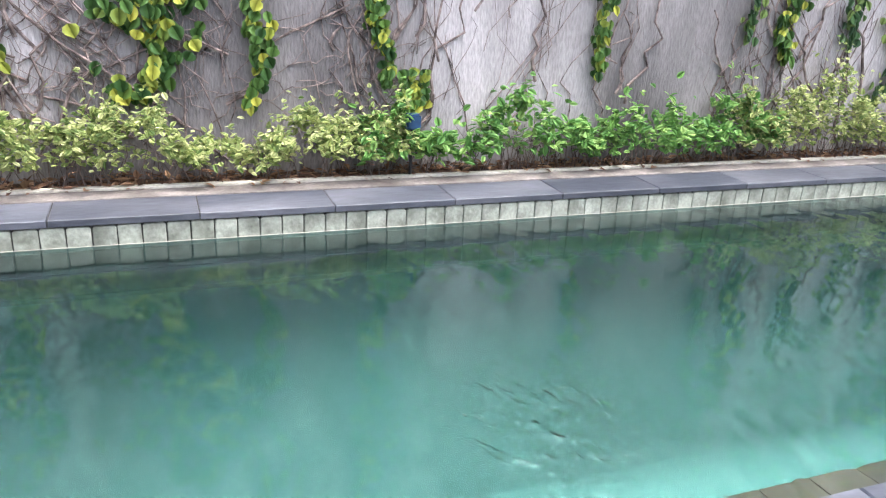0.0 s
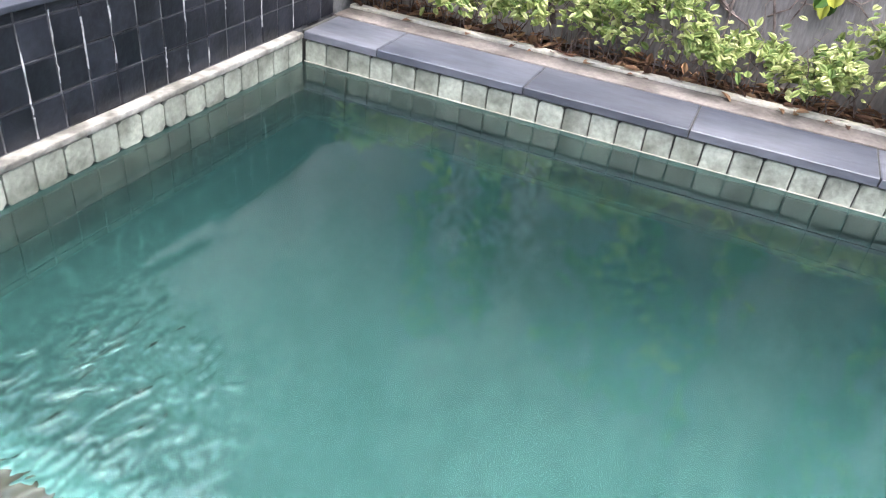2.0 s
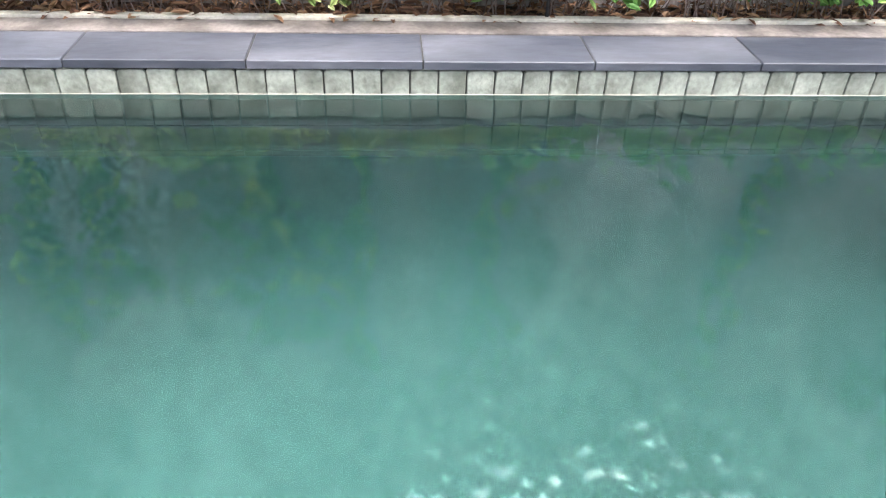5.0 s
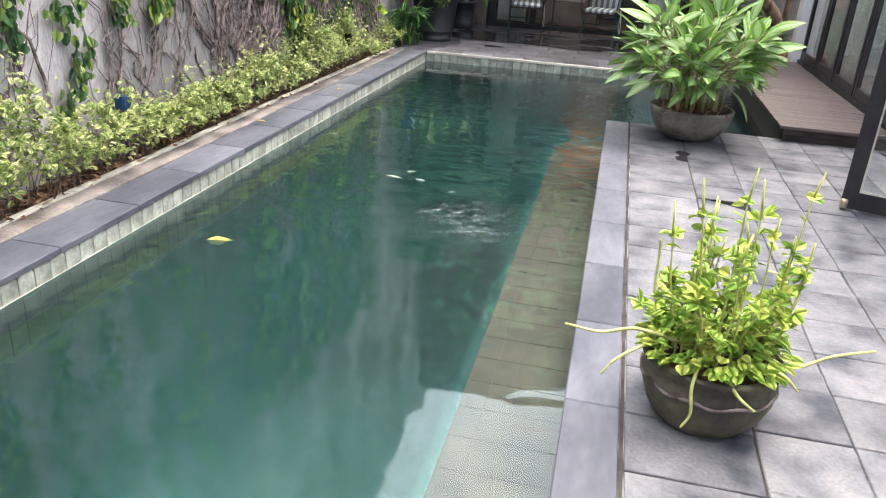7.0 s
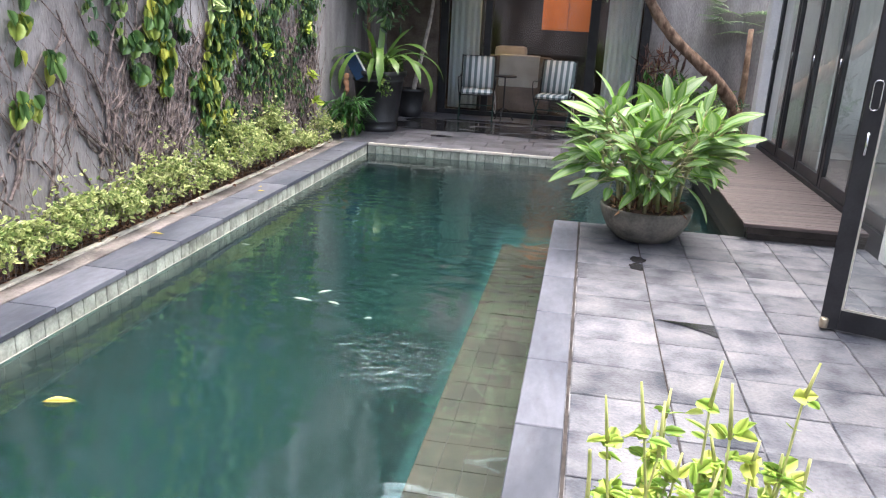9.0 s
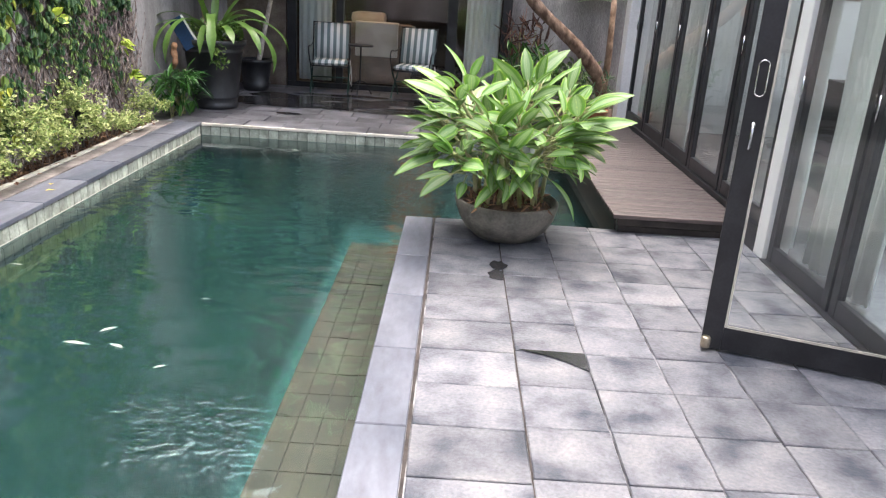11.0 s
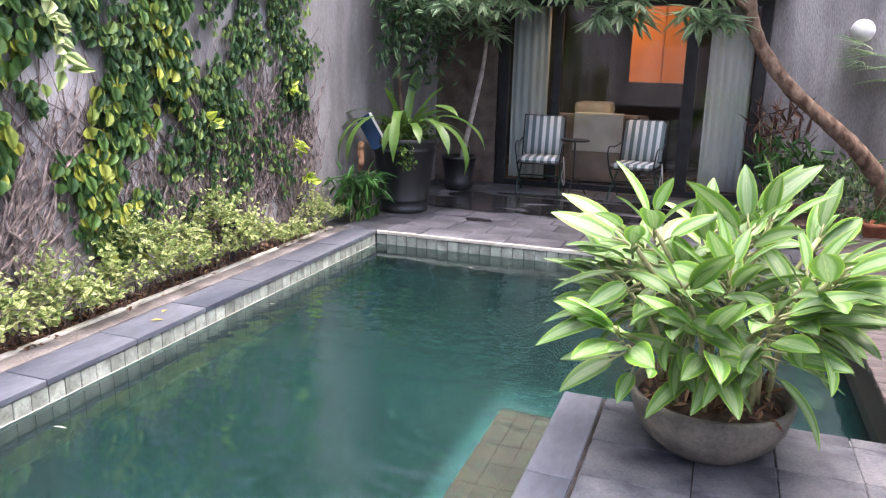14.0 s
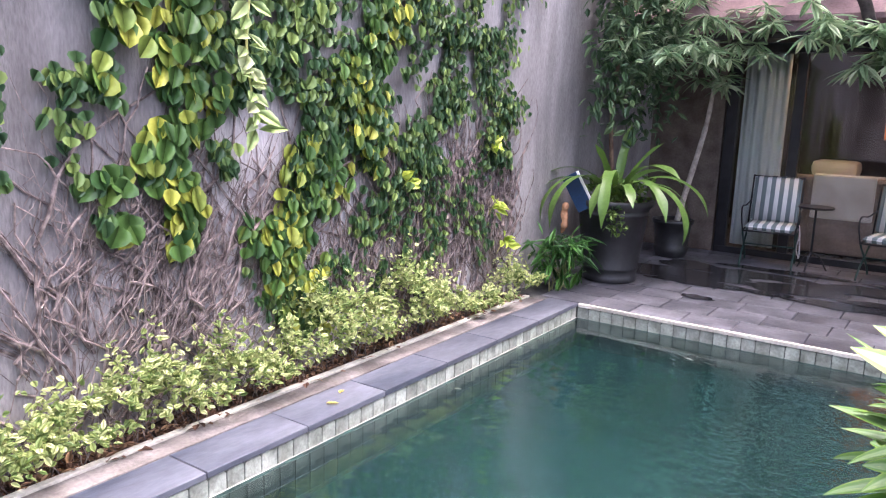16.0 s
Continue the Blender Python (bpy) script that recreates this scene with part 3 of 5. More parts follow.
curtain(-1.98, -1.52, BY + 0.14, 0.09, 2.2, waves=5)
curtain(0.36, 0.84, BY + 0.14, 0.09, 2.2, waves=6)
amber = empty("wall_panel", Matrix(), "glowing amber wooden panel above the bed", "lit panel")
slab("board", -0.68, BY + 1.40, 1.31, 0.16, BY + 1.43, 2.30, AMBER, amber, bevel=0.006)
bars("frame", ((-0.70, BY + 1.38, 2.30, 0.18, BY + 1.44, 2.34), (-0.27, BY + 1.385, 1.31, -0.255, BY + 1.40, 2.30)), TERRACOTTA, amber)
bedob = empty("bed", Matrix(), "taupe padded bed with a white sheet over its end", "bed")
slab("base", -1.55, BY + 0.75, 0.08, -0.45, BY + 2.6, 0.62, TAUPE, bedob, bevel=0.03)
slab("footboard", -1.58, BY + 0.62, 0.02, -0.42, BY + 0.75, 0.90, TAUPE, bedob, bevel=0.05)
slab("sheet", -1.25, BY + 0.60, 0.42, -0.62, BY + 0.78, 0.915, LINEN, bedob, "white sheet hanging over", bevel=0.02)
slab("mattress", -1.53, BY + 0.76, 0.62, -0.47, BY + 2.6, 0.80, LINEN, bedob, bevel=0.05)
pil = slab("pillow", -1.5, BY + 1.9, 0.80, -0.95, BY + 2.35, 1.0, LINEN, bevel=0.08)
tagged(pil, "soft pale pillow lying on the bed", "pillow")

# the warm ceiling lamp that lights the panel and the bed
lamp = new("room_lamp", bpy.data.lights.new("room_lamp", "AREA"))
lamp.data.shape, lamp.data.size, lamp.data.energy, lamp.data.color = "DISK", 0.25, 3.2, (1.0, 0.66, 0.36)
lamp.matrix_world = look((-0.75, BY + 0.75, 2.55), (-0.72, BY + 1.0, 0.5))

# roof over the guest room
roof = structure(slab("roof_fascia", WX, BY - 0.95, 2.33, 1.15, BY + 0.1, 2.42, FASCIA), "muted red roof edge over the guest room", "roof")
bm = bmesh.new()
v = [bm.verts.new(p) for p in ((WX, BY - 1.0, 2.42), (1.2, BY - 1.0, 2.42), (1.2, BY + 0.1, 3.35), (WX, BY + 0.1, 3.35), (WX, BY - 1.0, 2.47), (1.2, BY - 1.0, 2.47), (1.2, BY + 0.1, 3.40), (WX, BY + 0.1, 3.40))]
for f in ((3, 2, 1, 0), (4, 5, 6, 7), (0, 1, 5, 4), (1, 2, 6, 5), (2, 3, 7, 6), (3, 0, 4, 7)):
    bm.faces.new([v[i] for i in f])
part("roof_slope", bm, FASCIA, roof)
slab("beam", WX, BY - 0.92, 2.27, 1.1, BY - 0.82, 2.33, DARKWOOD, roof)
structure(slab("ceiling_porch", WX, BY - 0.82, 2.30, 1.1, BY - 0.012, 2.328, DARKWOOD), "dark boarded porch ceiling", "ceiling")

# ---- the house along the deck: folding glass doors ----
structure(slab("house_floor", HX + 0.06, -6.0, -0.03, 5.6, 4.15, 0.02, ROOMFLOOR), "polished grey floor inside the house", "floor")
structure(slab("house_wall_back", 5.5, -6.0, 0, 5.6, 4.15, 0.9, WHITE), "plain white inner wall", "wall")
structure(slab("house_wall_back_upper", 5.5, -6.0, 2.3, 5.6, 4.15, 2.75, WHITE), "plain white inner wall above the added opening", "wall")
# added area lamp in an unseen opening, brightening the dark inside of the house
fill = new("house_fill_light", bpy.data.lights.new("house_fill_light", "AREA"))
fill.data.shape, fill.data.size, fill.data.size_y, fill.data.energy, fill.data.color = "RECTANGLE", 9.8, 1.3, 18, (0.92, 0.97, 1.0)
fill.matrix_world = look((5.55, -0.9, 1.6), (2.0, -0.9, 1.4))
structure(slab("house_wall_end", HX, 4.15, -0.3, 5.6, 4.27, 2.9, WHITE), "white end wall of the house", "wall")
structure(slab("house_wall_start", HX, -12, -0.1, 5.6, -6.0, 2.9, WHITE), "white house wall", "wall")
structure(slab("house_ceiling", HX - 0.0, -6.0, 2.62, 5.6, 4.15, 2.72, WHITE), "plain white ceiling", "ceiling")
structure(slab("house_lintel", HX, -6.0, 2.42, HX + 0.14, 4.15, 2.62, WHITE), "white lintel over the glass doors", "wall")
structure(slab("house_roof", HX - 0.05, -12, 2.9, 5.7, 4.35, 3.0, CEMENT), "flat cement roof edge", "roof")
structure(slab("house_band", HX, -6.0, 2.72, 5.6, 4.15, 2.9, WHITE), "white wall band over the glass doors", "wall")
structure(slab("house_column", HX - 0.02, -0.42, 0.0, HX + 0.14, -0.28, 2.42, WHITE, bevel=0.006), "white painted column between the glass doors", "column")
structure(slab("house_corner", HX - 0.10, 3.92, 0.0, HX + 0.16, 4.15, 2.9, WHITE, bevel=0.006), "white painted corner of the house", "column")
structure(slab("door_track_near", HX - 0.03, -6.0, -0.028, HX + 0.06, -0.42, 0.008, FRAME), "black metal sliding track set in the floor", "track")
structure(slab("door_track_far", HX - 0.02, -0.28, 0.0, HX + 0.08, 3.92, 0.165, FRAME), "black metal sliding track beside the wood deck", "track")


def glass_door(name, y0, y1, z0, z1=2.40, thick=0.045, label="black framed folding glass door, closed", group="folding glass doors"):
    """A glazed leaf in the house line, from y0 to y1."""
    w, d = y1 - y0, empty(name, pose(HX, y0, z0), label, "glass door", group)
    h = z1 - z0
    for nm, b in (("stile", (0, 0.003, 0, thick, 0.065, h)), ("stile", (0, w - 0.065, 0, thick, w - 0.003, h)), ("bottom_rail", (0.002, 0.065, 0, thick - 0.002, w - 0.065, 0.10)), ("top_rail", (0.002, 0.065, h - 0.08, thick - 0.002, w - 0.065, h))):
        slab(nm, *b, FRAME, d, bevel=0.004)
    g = slab("pane", thick / 2 - 0.003, 0.06, 0.095, thick / 2 + 0.003, w - 0.06, h - 0.075, GLASS, d)
    g.visible_shadow = False
    bm = bmesh.new()
    tube(bm, ((-0.012, w - 0.035, 0.98), (-0.012, w - 0.035, 1.10)), 0.006)
    part("handle", bm, CHROME, d, "small steel handle", True)
    return d


for y0, y1 in ((-0.26, 0.60), (0.62, 1.40), (1.42, 2.22), (2.24, 3.05), (3.07, 3.90)):
    glass_door("glass_door", y0, y1, 0.167)
for y0, y1 in ((-1.24, -0.44), (-2.06, -1.26), (-3.72, -2.92), (-4.54, -3.74), (-5.36, -4.56)):
    glass_door("glass_door", y0, y1, 0.010)

# the leaf that stands open over the deck
A, B = Vector((1.44, -1.75, 0)), Vector((2.20, -2.02, 0))
ang = math.degrees(math.atan2(B.y - A.y, B.x - A.x))
leafdoor = empty("open_glass_door", pose(A.x, A.y, 0.012, 0, 0, ang), "black framed glass door standing open over the paving", "glass door")
ow = (B - A).length
for nm, b in (("stile", (0, 0, 0, 0.085, 0.045, 2.38)), ("stile", (ow - 0.085, 0, 0, ow, 0.045, 2.38)), ("bottom_rail", (0.085, 0.002, 0.0, ow - 0.085, 0.043, 0.11)), ("top_rail", (0.085, 0.002, 2.28, ow - 0.085, 0.043, 2.38))):
    slab(nm, *b, FRAME, leafdoor, bevel=0.004)
pn = slab("pane", 0.08, 0.019, 0.105, ow - 0.08, 0.026, 2.285, GLASS, leafdoor)
pn.visible_shadow = False
bars("glazing_bead", ((0.085, -0.001, 0.11, 0.095, 0.002, 2.28), (0.095, -0.001, 0.11, ow - 0.085, 0.002, 0.12)), LIGHTEDGE, leafdoor, "thin pale sealant bead")
bm = bmesh.new()
lathe(bm, ((0.019, 0.006), (0.021, 0.02), (0.021, 0.05), (0.016, 0.058)), 18)
bmesh.ops.translate(bm, verts=bm.verts[:], vec=(0.02, -0.012, 0))
part("floor_bolt", bm, BRASS, leafdoor, "worn brass floor bolt", True)
bm = bmesh.new()
lp = [(0.043 + 0.02 * math.cos(q), -0.006, 1.18 + (0.05 if math.sin(q) > 0 else -0.05) + 0.02 * math.sin(q)) for q in (2 * math.pi * k / 20 for k in range(21))]
tube(bm, lp, 0.0035, 6, False)
part("flush_pull", bm, CHROME, leafdoor, "oval recessed flush pull with a steel rim", True)
hb = bmesh.new()
tube(hb, ((0.043, -0.004, 1.00), (0.043, -0.03, 1.00)), 0.009)
tube(hb, ((0.043, -0.03, 1.01), (0.043, -0.034, 0.90)), 0.006)
part("key", hb, CHROME, leafdoor, "steel key hanging in the lock", True)

# inside the house
curtain(-1.20, -0.50, HX + 0.22, 0.03, 2.45, "y", 7, 0.04)
curtain(-2.0, -1.72, HX + 0.22, 0.03, 2.45, "y", 4, 0.04)
curtain(2.3, 3.8, HX + 0.22, 0.03, 2.45, "y", 12, 0.035)
curtain(-0.25, 0.05, HX + 0.22, 0.03, 2.45, "y", 4, 0.035)
side = empty("sideboard", Matrix(), "low dark wooden sideboard against the inner wall", "sideboard")
slab("body", 4.2, 0.2, 0.02, 4.9, 3.4, 0.75, DARKWOOD, side, bevel=0.01)
slab("top", 4.17, 0.17, 0.75, 4.93, 3.43, 0.79, DARKWOOD, side, bevel=0.006)
scr = empty("television", Matrix(), "black flat television on the sideboard", "television")
slab("screen", 4.45, 0.5, 0.86, 4.50, 1.6, 1.5, BLACKPOT, scr, bevel=0.008)
slab("stand", 4.38, 0.95, 0.792, 4.58, 1.15, 0.86, FRAME, scr, bevel=0.006)
pend = empty("pendant_lamp", pose(3.4, 1.6, 0), "beige drum shade hanging from the ceiling", "lamp")
bm = bmesh.new()
lathe(bm, ((0.20, 1.55), (0.21, 1.56), (0.21, 1.84), (0.20, 1.85)), 36)
part("shade", bm, mat("beige_shade", (0.42, 0.34, 0.26), (0.52, 0.43, 0.34), 5, 0.9, 0.1, 80), pend, smooth=False)
bm = bmesh.new()
tube(bm, ((0, 0, 1.84), (0, 0, 2.62)), 0.004)
part("cord", bm, FRAME, pend)

# ---- the wood deck ----
wood = empty("wood_deck", Matrix(), "low deck of weathered dark boards beside the glass doors", "deck")
bars("fascia", ((1.40, -0.04, 0.002, HX - 0.03, 0.02, 0.045), (1.39, -0.055, 0.05, HX - 0.03, 0.0, 0.098)), DARKWOOD, wood, "dark recessed skirting beam")
slab("joist", 1.39, 0.02, -0.2, 1.46, 3.9, 0.095, DARKWOOD, wood)
slab("joist", 2.1, 0.02, -0.2, 2.17, 3.9, 0.095, DARKWOOD, wood)
slab("support", 1.75, 0.03, -1.0, 1.82, 3.85, 0.09, DARKWOOD, wood)
bm = bmesh.new()
box(bm, 0, 0, 0, HX - 0.03 - 1.355, 0.086, 0.03)
bmesh.ops.bevel(bm, geom=bm.edges[:], offset=0.004, segments=1, affect="EDGES")
board = part("board", bm, WOOD, wood)
board.location = (1.355, -0.075, 0.10)
for k in range(1, 43):
    b = board.copy()
    scene.collection.objects.link(b)
    b.location = (1.355 + rnd(-0.003, 0.003), -0.075 + 0.0925 * k, 0.10 + rnd(-0.001, 0.0015))

# ---- the big stone bowl with the variegated plant ----
bowl = empty("stone_bowl", pose(0.640, -0.285, 0), "round grey stone bowl standing at the paving's edge", "planter bowl")
bm = bmesh.new()
lathe(bm, ((0.14, 0.0), (0.19, 0.012), (0.255, 0.07), (0.295, 0.14), (0.315, 0.205), (0.322, 0.235), (0.315, 0.246), (0.298, 0.244), (0.290, 0.215), (0.285, 0.20), (0.02, 0.21)), 48, 0.002)
part("vessel", bm, STONEPOT, bowl, smooth=True)
bm = bmesh.new()
lathe(bm, ((0.286, 0.198), (0.27, 0.216), (0.15, 0.235), (0.02, 0.238)), 24, 0.004)
part("soil", bm, SOIL, bowl, "dry leafy soil", True)
leaves("dry_litter", [(Vector((rnd(-0.24, 0.24), rnd(-0.24, 0.24), 0.235 + rnd(0, 0.03))), rdir(0), rdir(2), rnd(0.04, 0.09), rnd(0.012, 0.03)) for _ in range(170)], LITTER, LANCE, bowl)
plant = empty("variegated_plant", pose(0.640, -0.285, 0.22), "bushy plant with broad lime-edged silvery leaves growing in the stone bowl", "plant")
LEAFMESH = [strap("leaf", ln, 0.78 * wd, ar, None, VARIEG, cu, 9, "blade", fo) for ln, wd, ar, cu, fo in ((0.30, 0.128, 0.4, 0.1, 0.24), (0.27, 0.118, 0.6, -0.2, 0.2), (0.31, 0.13, 0.25, 0.2, 0.18), (0.24, 0.108, 0.5, 0.0, 0.26), (0.29, 0.122, 0.8, 0.15, 0.14), (0.21, 0.095, 0.35, -0.1, 0.3), (0.33, 0.132, 0.5, 0.05, 0.2))]
random.seed(11)
for c in range(23):
    q, rr = c * 2.4, 0.03 + 0.19 * math.sqrt(c / 23)
    foot = Vector((rr * math.cos(q), rr * math.sin(q), 0.0))
    top = foot * (1.7 + rnd(0, 1.1)) + Vector((0, 0, rnd(0.36, 0.86) * (1.0 - 1.7 * rr) + 0.08))
    bm = bmesh.new()
    tube(bm, smooth_line((foot, (foot * 1.15) + Vector((rnd(-0.02, 0.02), rnd(-0.02, 0.02), top.z * 0.5)), top), 3), [0.014] * 4 + [0.010] * 3, 7)
    part("cane", bm, CANE, plant, smooth=True)
    n = 15 if c < 12 else 12
    for k in range(n):
        t = k / (n - 1)
        yaw = q + 2.4 * k + rnd(-0.4, 0.4) if rr < 0.13 else q + rnd(-1.25, 1.25)
        elev = radians(-10 + (82 if rr < 0.13 else 58) * t ** 1.1 + rnd(-24, 18))
        at = foot.lerp(top, 0.60 + 0.40 * t)
        lf = new("leaf", LEAFMESH[random.randrange(7)])
        lf.parent = plant
        sc = rnd(0.66, 1.02)
        st = 0.09 * (1 - 0.5 * t)
        base = at + Vector((math.cos(yaw) * math.cos(elev), math.sin(yaw) * math.cos(elev), math.sin(elev))) * st
        lf.matrix_basis = Matrix.Translation(base) @ Matrix.Rotation(yaw, 4, "Z") @ Matrix.Rotation(-elev, 4, "Y") @ Matrix.Rotation(rnd(-0.9, 0.9), 4, "X") @ Matrix.Scale(sc, 4)
        bm = bmesh.new()
        tube(bm, (at, at.lerp(base, 0.5) + Vector((0, 0, 0.006)), base + (base - at).normalized() * 0.02), (0.006, 0.005, 0.003), 5)
        part("petiole", bm, CANE, plant, smooth=True)

# ---- the weathered clay pot with lime stems ----
cpot = empty("clay_pot", pose(0.44, -4.26, 0), "squat weathered dark clay pot with a roped band", "plant pot")
bm = bmesh.new()
lathe(bm, ((0.13, 0.0), (0.15, 0.004), (0.185, 0.05), (0.205, 0.11), (0.203, 0.145), (0.212, 0.155), (0.203, 0.168), (0.207, 0.20), (0.222, 0.225), (0.218, 0.238), (0.200, 0.236), (0.192, 0.21), (0.02, 0.215)), 44, 0.003)
part("vessel", bm, CLAYPOT, cpot, smooth=True)
bm = bmesh.new()
tube(bm, [(0.211 * math.cos(q), 0.211 * math.sin(q), 0.150 + 0.006 * math.sin(9 * q)) for q in (2 * math.pi * k / 60 for k in range(61))], 0.006, 5, False)
part("rope_band", bm, STEM, cpot, "roped brown band", True)
bm = bmesh.new()
lathe(bm, ((0.195, 0.208), (0.15, 0.222), (0.02, 0.225)), 20, 0.004)
part("soil", bm, SOIL, cpot)
bushy = empty("lime_plant", pose(0.44, -4.26, 0.22), "straggly lime green plant with spikes and trailing stems", "plant")
random.seed(5)
items = []
for c in range(44):
    q, rr = rnd(0, 6.28), rnd(0.02, 0.15)
    foot = Vector((rr * math.cos(q), rr * math.sin(q), 0))
    h = rnd(0.12, 0.30) if c > 13 else rnd(0.32, 0.54)
    out = rnd(0.05, 0.16) if c > 13 else rnd(-0.02, 0.07)
    tip = foot + Vector((out * math.cos(q), out * math.sin(q), h))
    line = smooth_line((foot, foot.lerp(tip, 0.5) + Vector((rnd(-0.02, 0.02), rnd(-0.02, 0.02), 0.02)), tip), 4)
    bm = bmesh.new()
    tube(bm, line, [0.0045 - 0.0022 * k / len(line) for k in range(len(line))], 5)
    if c <= 13:
        tube(bm, (tip, tip + Vector((rnd(-0.02, 0.02), rnd(-0.02, 0.02), rnd(0.04, 0.12)))), (0.005, 0.0025), 5)
    part("stem", bm, LIMESTEM, bushy, smooth=True)
    for k in range(22 if c > 13 else 13):
        p = line[random.randrange(2, len(line))] if rnd(0, 1) < 0.7 else tip
        d = Vector((rnd(-1, 1), rnd(-1, 1), rnd(-0.25, 0.6)))
        items.append((p + rdir() * 0.012, d, rdir(1.5), rnd(0.026, 0.055), rnd(0.022, 0.038)))
for _ in range(460):
    q, rr = rnd(0, 6.28), 0.22 * math.sqrt(rnd(0, 1))
    items.append((Vector((rr * math.cos(q), rr * math.sin(q), 0.03 + rnd(0, 0.15) * (1.15 - rr / 0.22))), Vector((math.cos(q) + rnd(-0.6, 0.6), math.sin(q) + rnd(-0.6, 0.6), rnd(-0.4, 0.5))), rdir(2.0), rnd(0.028, 0.052), rnd(0.024, 0.042)))
leaves("foliage", items, LIME, ROUND, bushy)
for pts in (((-0.10, -0.05, 0.05), (-0.25, -0.08, 0.09), (-0.36, -0.10, 0.07), (-0.47, -0.12, 0.09)), ((-0.12, 0.02, 0.04), (-0.22, -0.10, 0.05), (-0.30, -0.16, 0.02), (-0.34, -0.18, -0.03)), ((0.12, -0.04, 0.06), (0.22, -0.06, 0.03), (0.34, -0.02, 0.07), (0.46, 0.0, 0.10)), ((0.02, -0.18, 0.03), (0.05, -0.23, 0.0), (0.10, -0.25, -0.03)), ((-0.06, -0.16, 0.06), (-0.08, -0.23, 0.0), (-0.07, -0.24, -0.08), (-0.09, -0.245, -0.13)), ((0.10, -0.12, 0.04), (0.17, -0.17, 0.06), (0.22, -0.18, 0.02)), ((-0.14, 0.05, 0.05), (-0.20, 0.06, 0.14), (-0.21, 0.07, 0.28), (-0.215, 0.07, 0.34)), ((0.13, 0.03, 0.05), (0.20, 0.04, 0.16), (0.22, 0.05, 0.26), (0.225, 0.05, 0.40))):
    bm = bmesh.new()
    ln = smooth_line(pts, 6)
    tube(bm, ln, [0.0065 - 0.003 * k / len(ln) for k in range(len(ln))], 6)
    part("trailing_stem", bm, LIMESTEM, bushy, smooth=True)

# ---- the black pot with the bird's nest fern ----
big = empty("black_pot", pose(-2.47, 3.90, 0) @ Matrix.Diagonal((0.95, 0.95, 1.1, 1)), "large black ribbed planter on the patio", "plant pot")
bm = bmesh.new()
lathe(bm, ((0.25, 0.0), (0.262, 0.01), (0.262, 0.05), (0.255, 0.055), (0.27, 0.11), (0.278, 0.115), (0.27, 0.125), (0.33, 0.56), (0.345, 0.565), (0.345, 0.585), (0.335, 0.59), (0.345, 0.62), (0.375, 0.64), (0.378, 0.685), (0.36, 0.69), (0.34, 0.66), (0.02, 0.65)), 48)
part("vessel", bm, BLACKPOT, big, smooth=True)
bm = bmesh.new()
lathe(bm, ((0.335, 0.65), (0.3, 0.67), (0.02, 0.675)), 20, 0.005)
part("soil", bm, SOIL, big)
fern = empty("nest_fern", pose(-2.47, 3.90, 0.74), "bird's nest fern with long arching strap fronds in the black pot", "fern")
FRONDS = [strap("frond", ln, wd, ar, None, FERN, 0.2, 16, "strap", 0.15) for ln, wd, ar in ((1.15, 0.095, 2.5), (1.0, 0.10, 2.0), (1.25, 0.09, 2.9), (0.75, 0.07, 0.8))]
for k, (yaw, elev, m, sc) in enumerate(((235, 62, 2, 0.85), (222, 56, 0, 0.9), (250, 62, 2, 0.9), (286, 68, 2, 0.98), (305, 55, 1, 0.75), (325, 60, 0, 0.85), (350, 52, 2, 0.85), (12, 60, 0, 0.9), (28, 52, 2, 0.8), (60, 62, 1, 0.9), (100, 72, 3, 1.0), (80, 60, 0, 0.8), (215, 70, 2, 0.9), (95, 84, 3, 1.05), (262, 78, 3, 0.85), (335, 74, 1, 0.9), (275, 58, 0, 0.7), (40, 76, 3, 0.9))):
    fr = new("frond", FRONDS[m])
    fr.parent = fern
    fr.matrix_basis = pose(0.05 * math.cos(radians(yaw)), 0.05 * math.sin(radians(yaw)), 0, 0, -elev, yaw) @ Matrix.Scale(sc, 4)
random.seed(9)
tagged(leaves("understory", [(Vector((rnd(-0.3, 0.3), rnd(-0.3, 0.3), rnd(0.0, 0.2))), rdir(0.2), rdir(1), rnd(0.04, 0.09), rnd(0.02, 0.05)) for _ in range(260)] + [(Vector((0.16 + rnd(-0.09, 0.09), -0.33 + rnd(-0.04, 0.02), rnd(-0.26, 0.0))), rdir(-0.4), rdir(1), rnd(0.03, 0.06), rnd(0.02, 0.045)) for _ in range(70)], FERN, ROUND, fern), kind="stuff")

# blue board and dried flower hung behind the pot
blue = empty("blue_board", pose(-2.71, 3.56, 0.80, 0, -30, 10) @ Matrix.Scale(0.88, 4), "blue board with a white edge leaning by the pot", "board")
slab("panel", -0.05, -0.012, -0.19, 0.11, 0.012, 0.20, BLUE, blue, bevel=0.006)
slab("edge_strip", 0.112, -0.013, -0.19, 0.135, 0.013, 0.20, WHITE, blue, "white edge strip", bevel=0.004)
dry = empty("dried_spathe", pose(-2.76, 3.50, 0.58), "dried orange-brown palm sheath hanging beside the pot", "dried leaf")
bm = bmesh.new()
tube(bm, smooth_line(((0, 0, 0.14), (-0.02, 0.01, 0.05), (0.0, -0.01, -0.04), (-0.03, 0, -0.14)), 5), [0.02, 0.03, 0.035, 0.03, 0.028, 0.032, 0.036, 0.034, 0.03, 0.026, 0.03, 0.034, 0.03, 0.024, 0.016, 0.008], 9)
part("sheath", bm, mat("dried_sheath", (0.34, 0.16, 0.08), (0.55, 0.30, 0.17), 16, 0.8, 0.5, 60), dry, smooth=True)

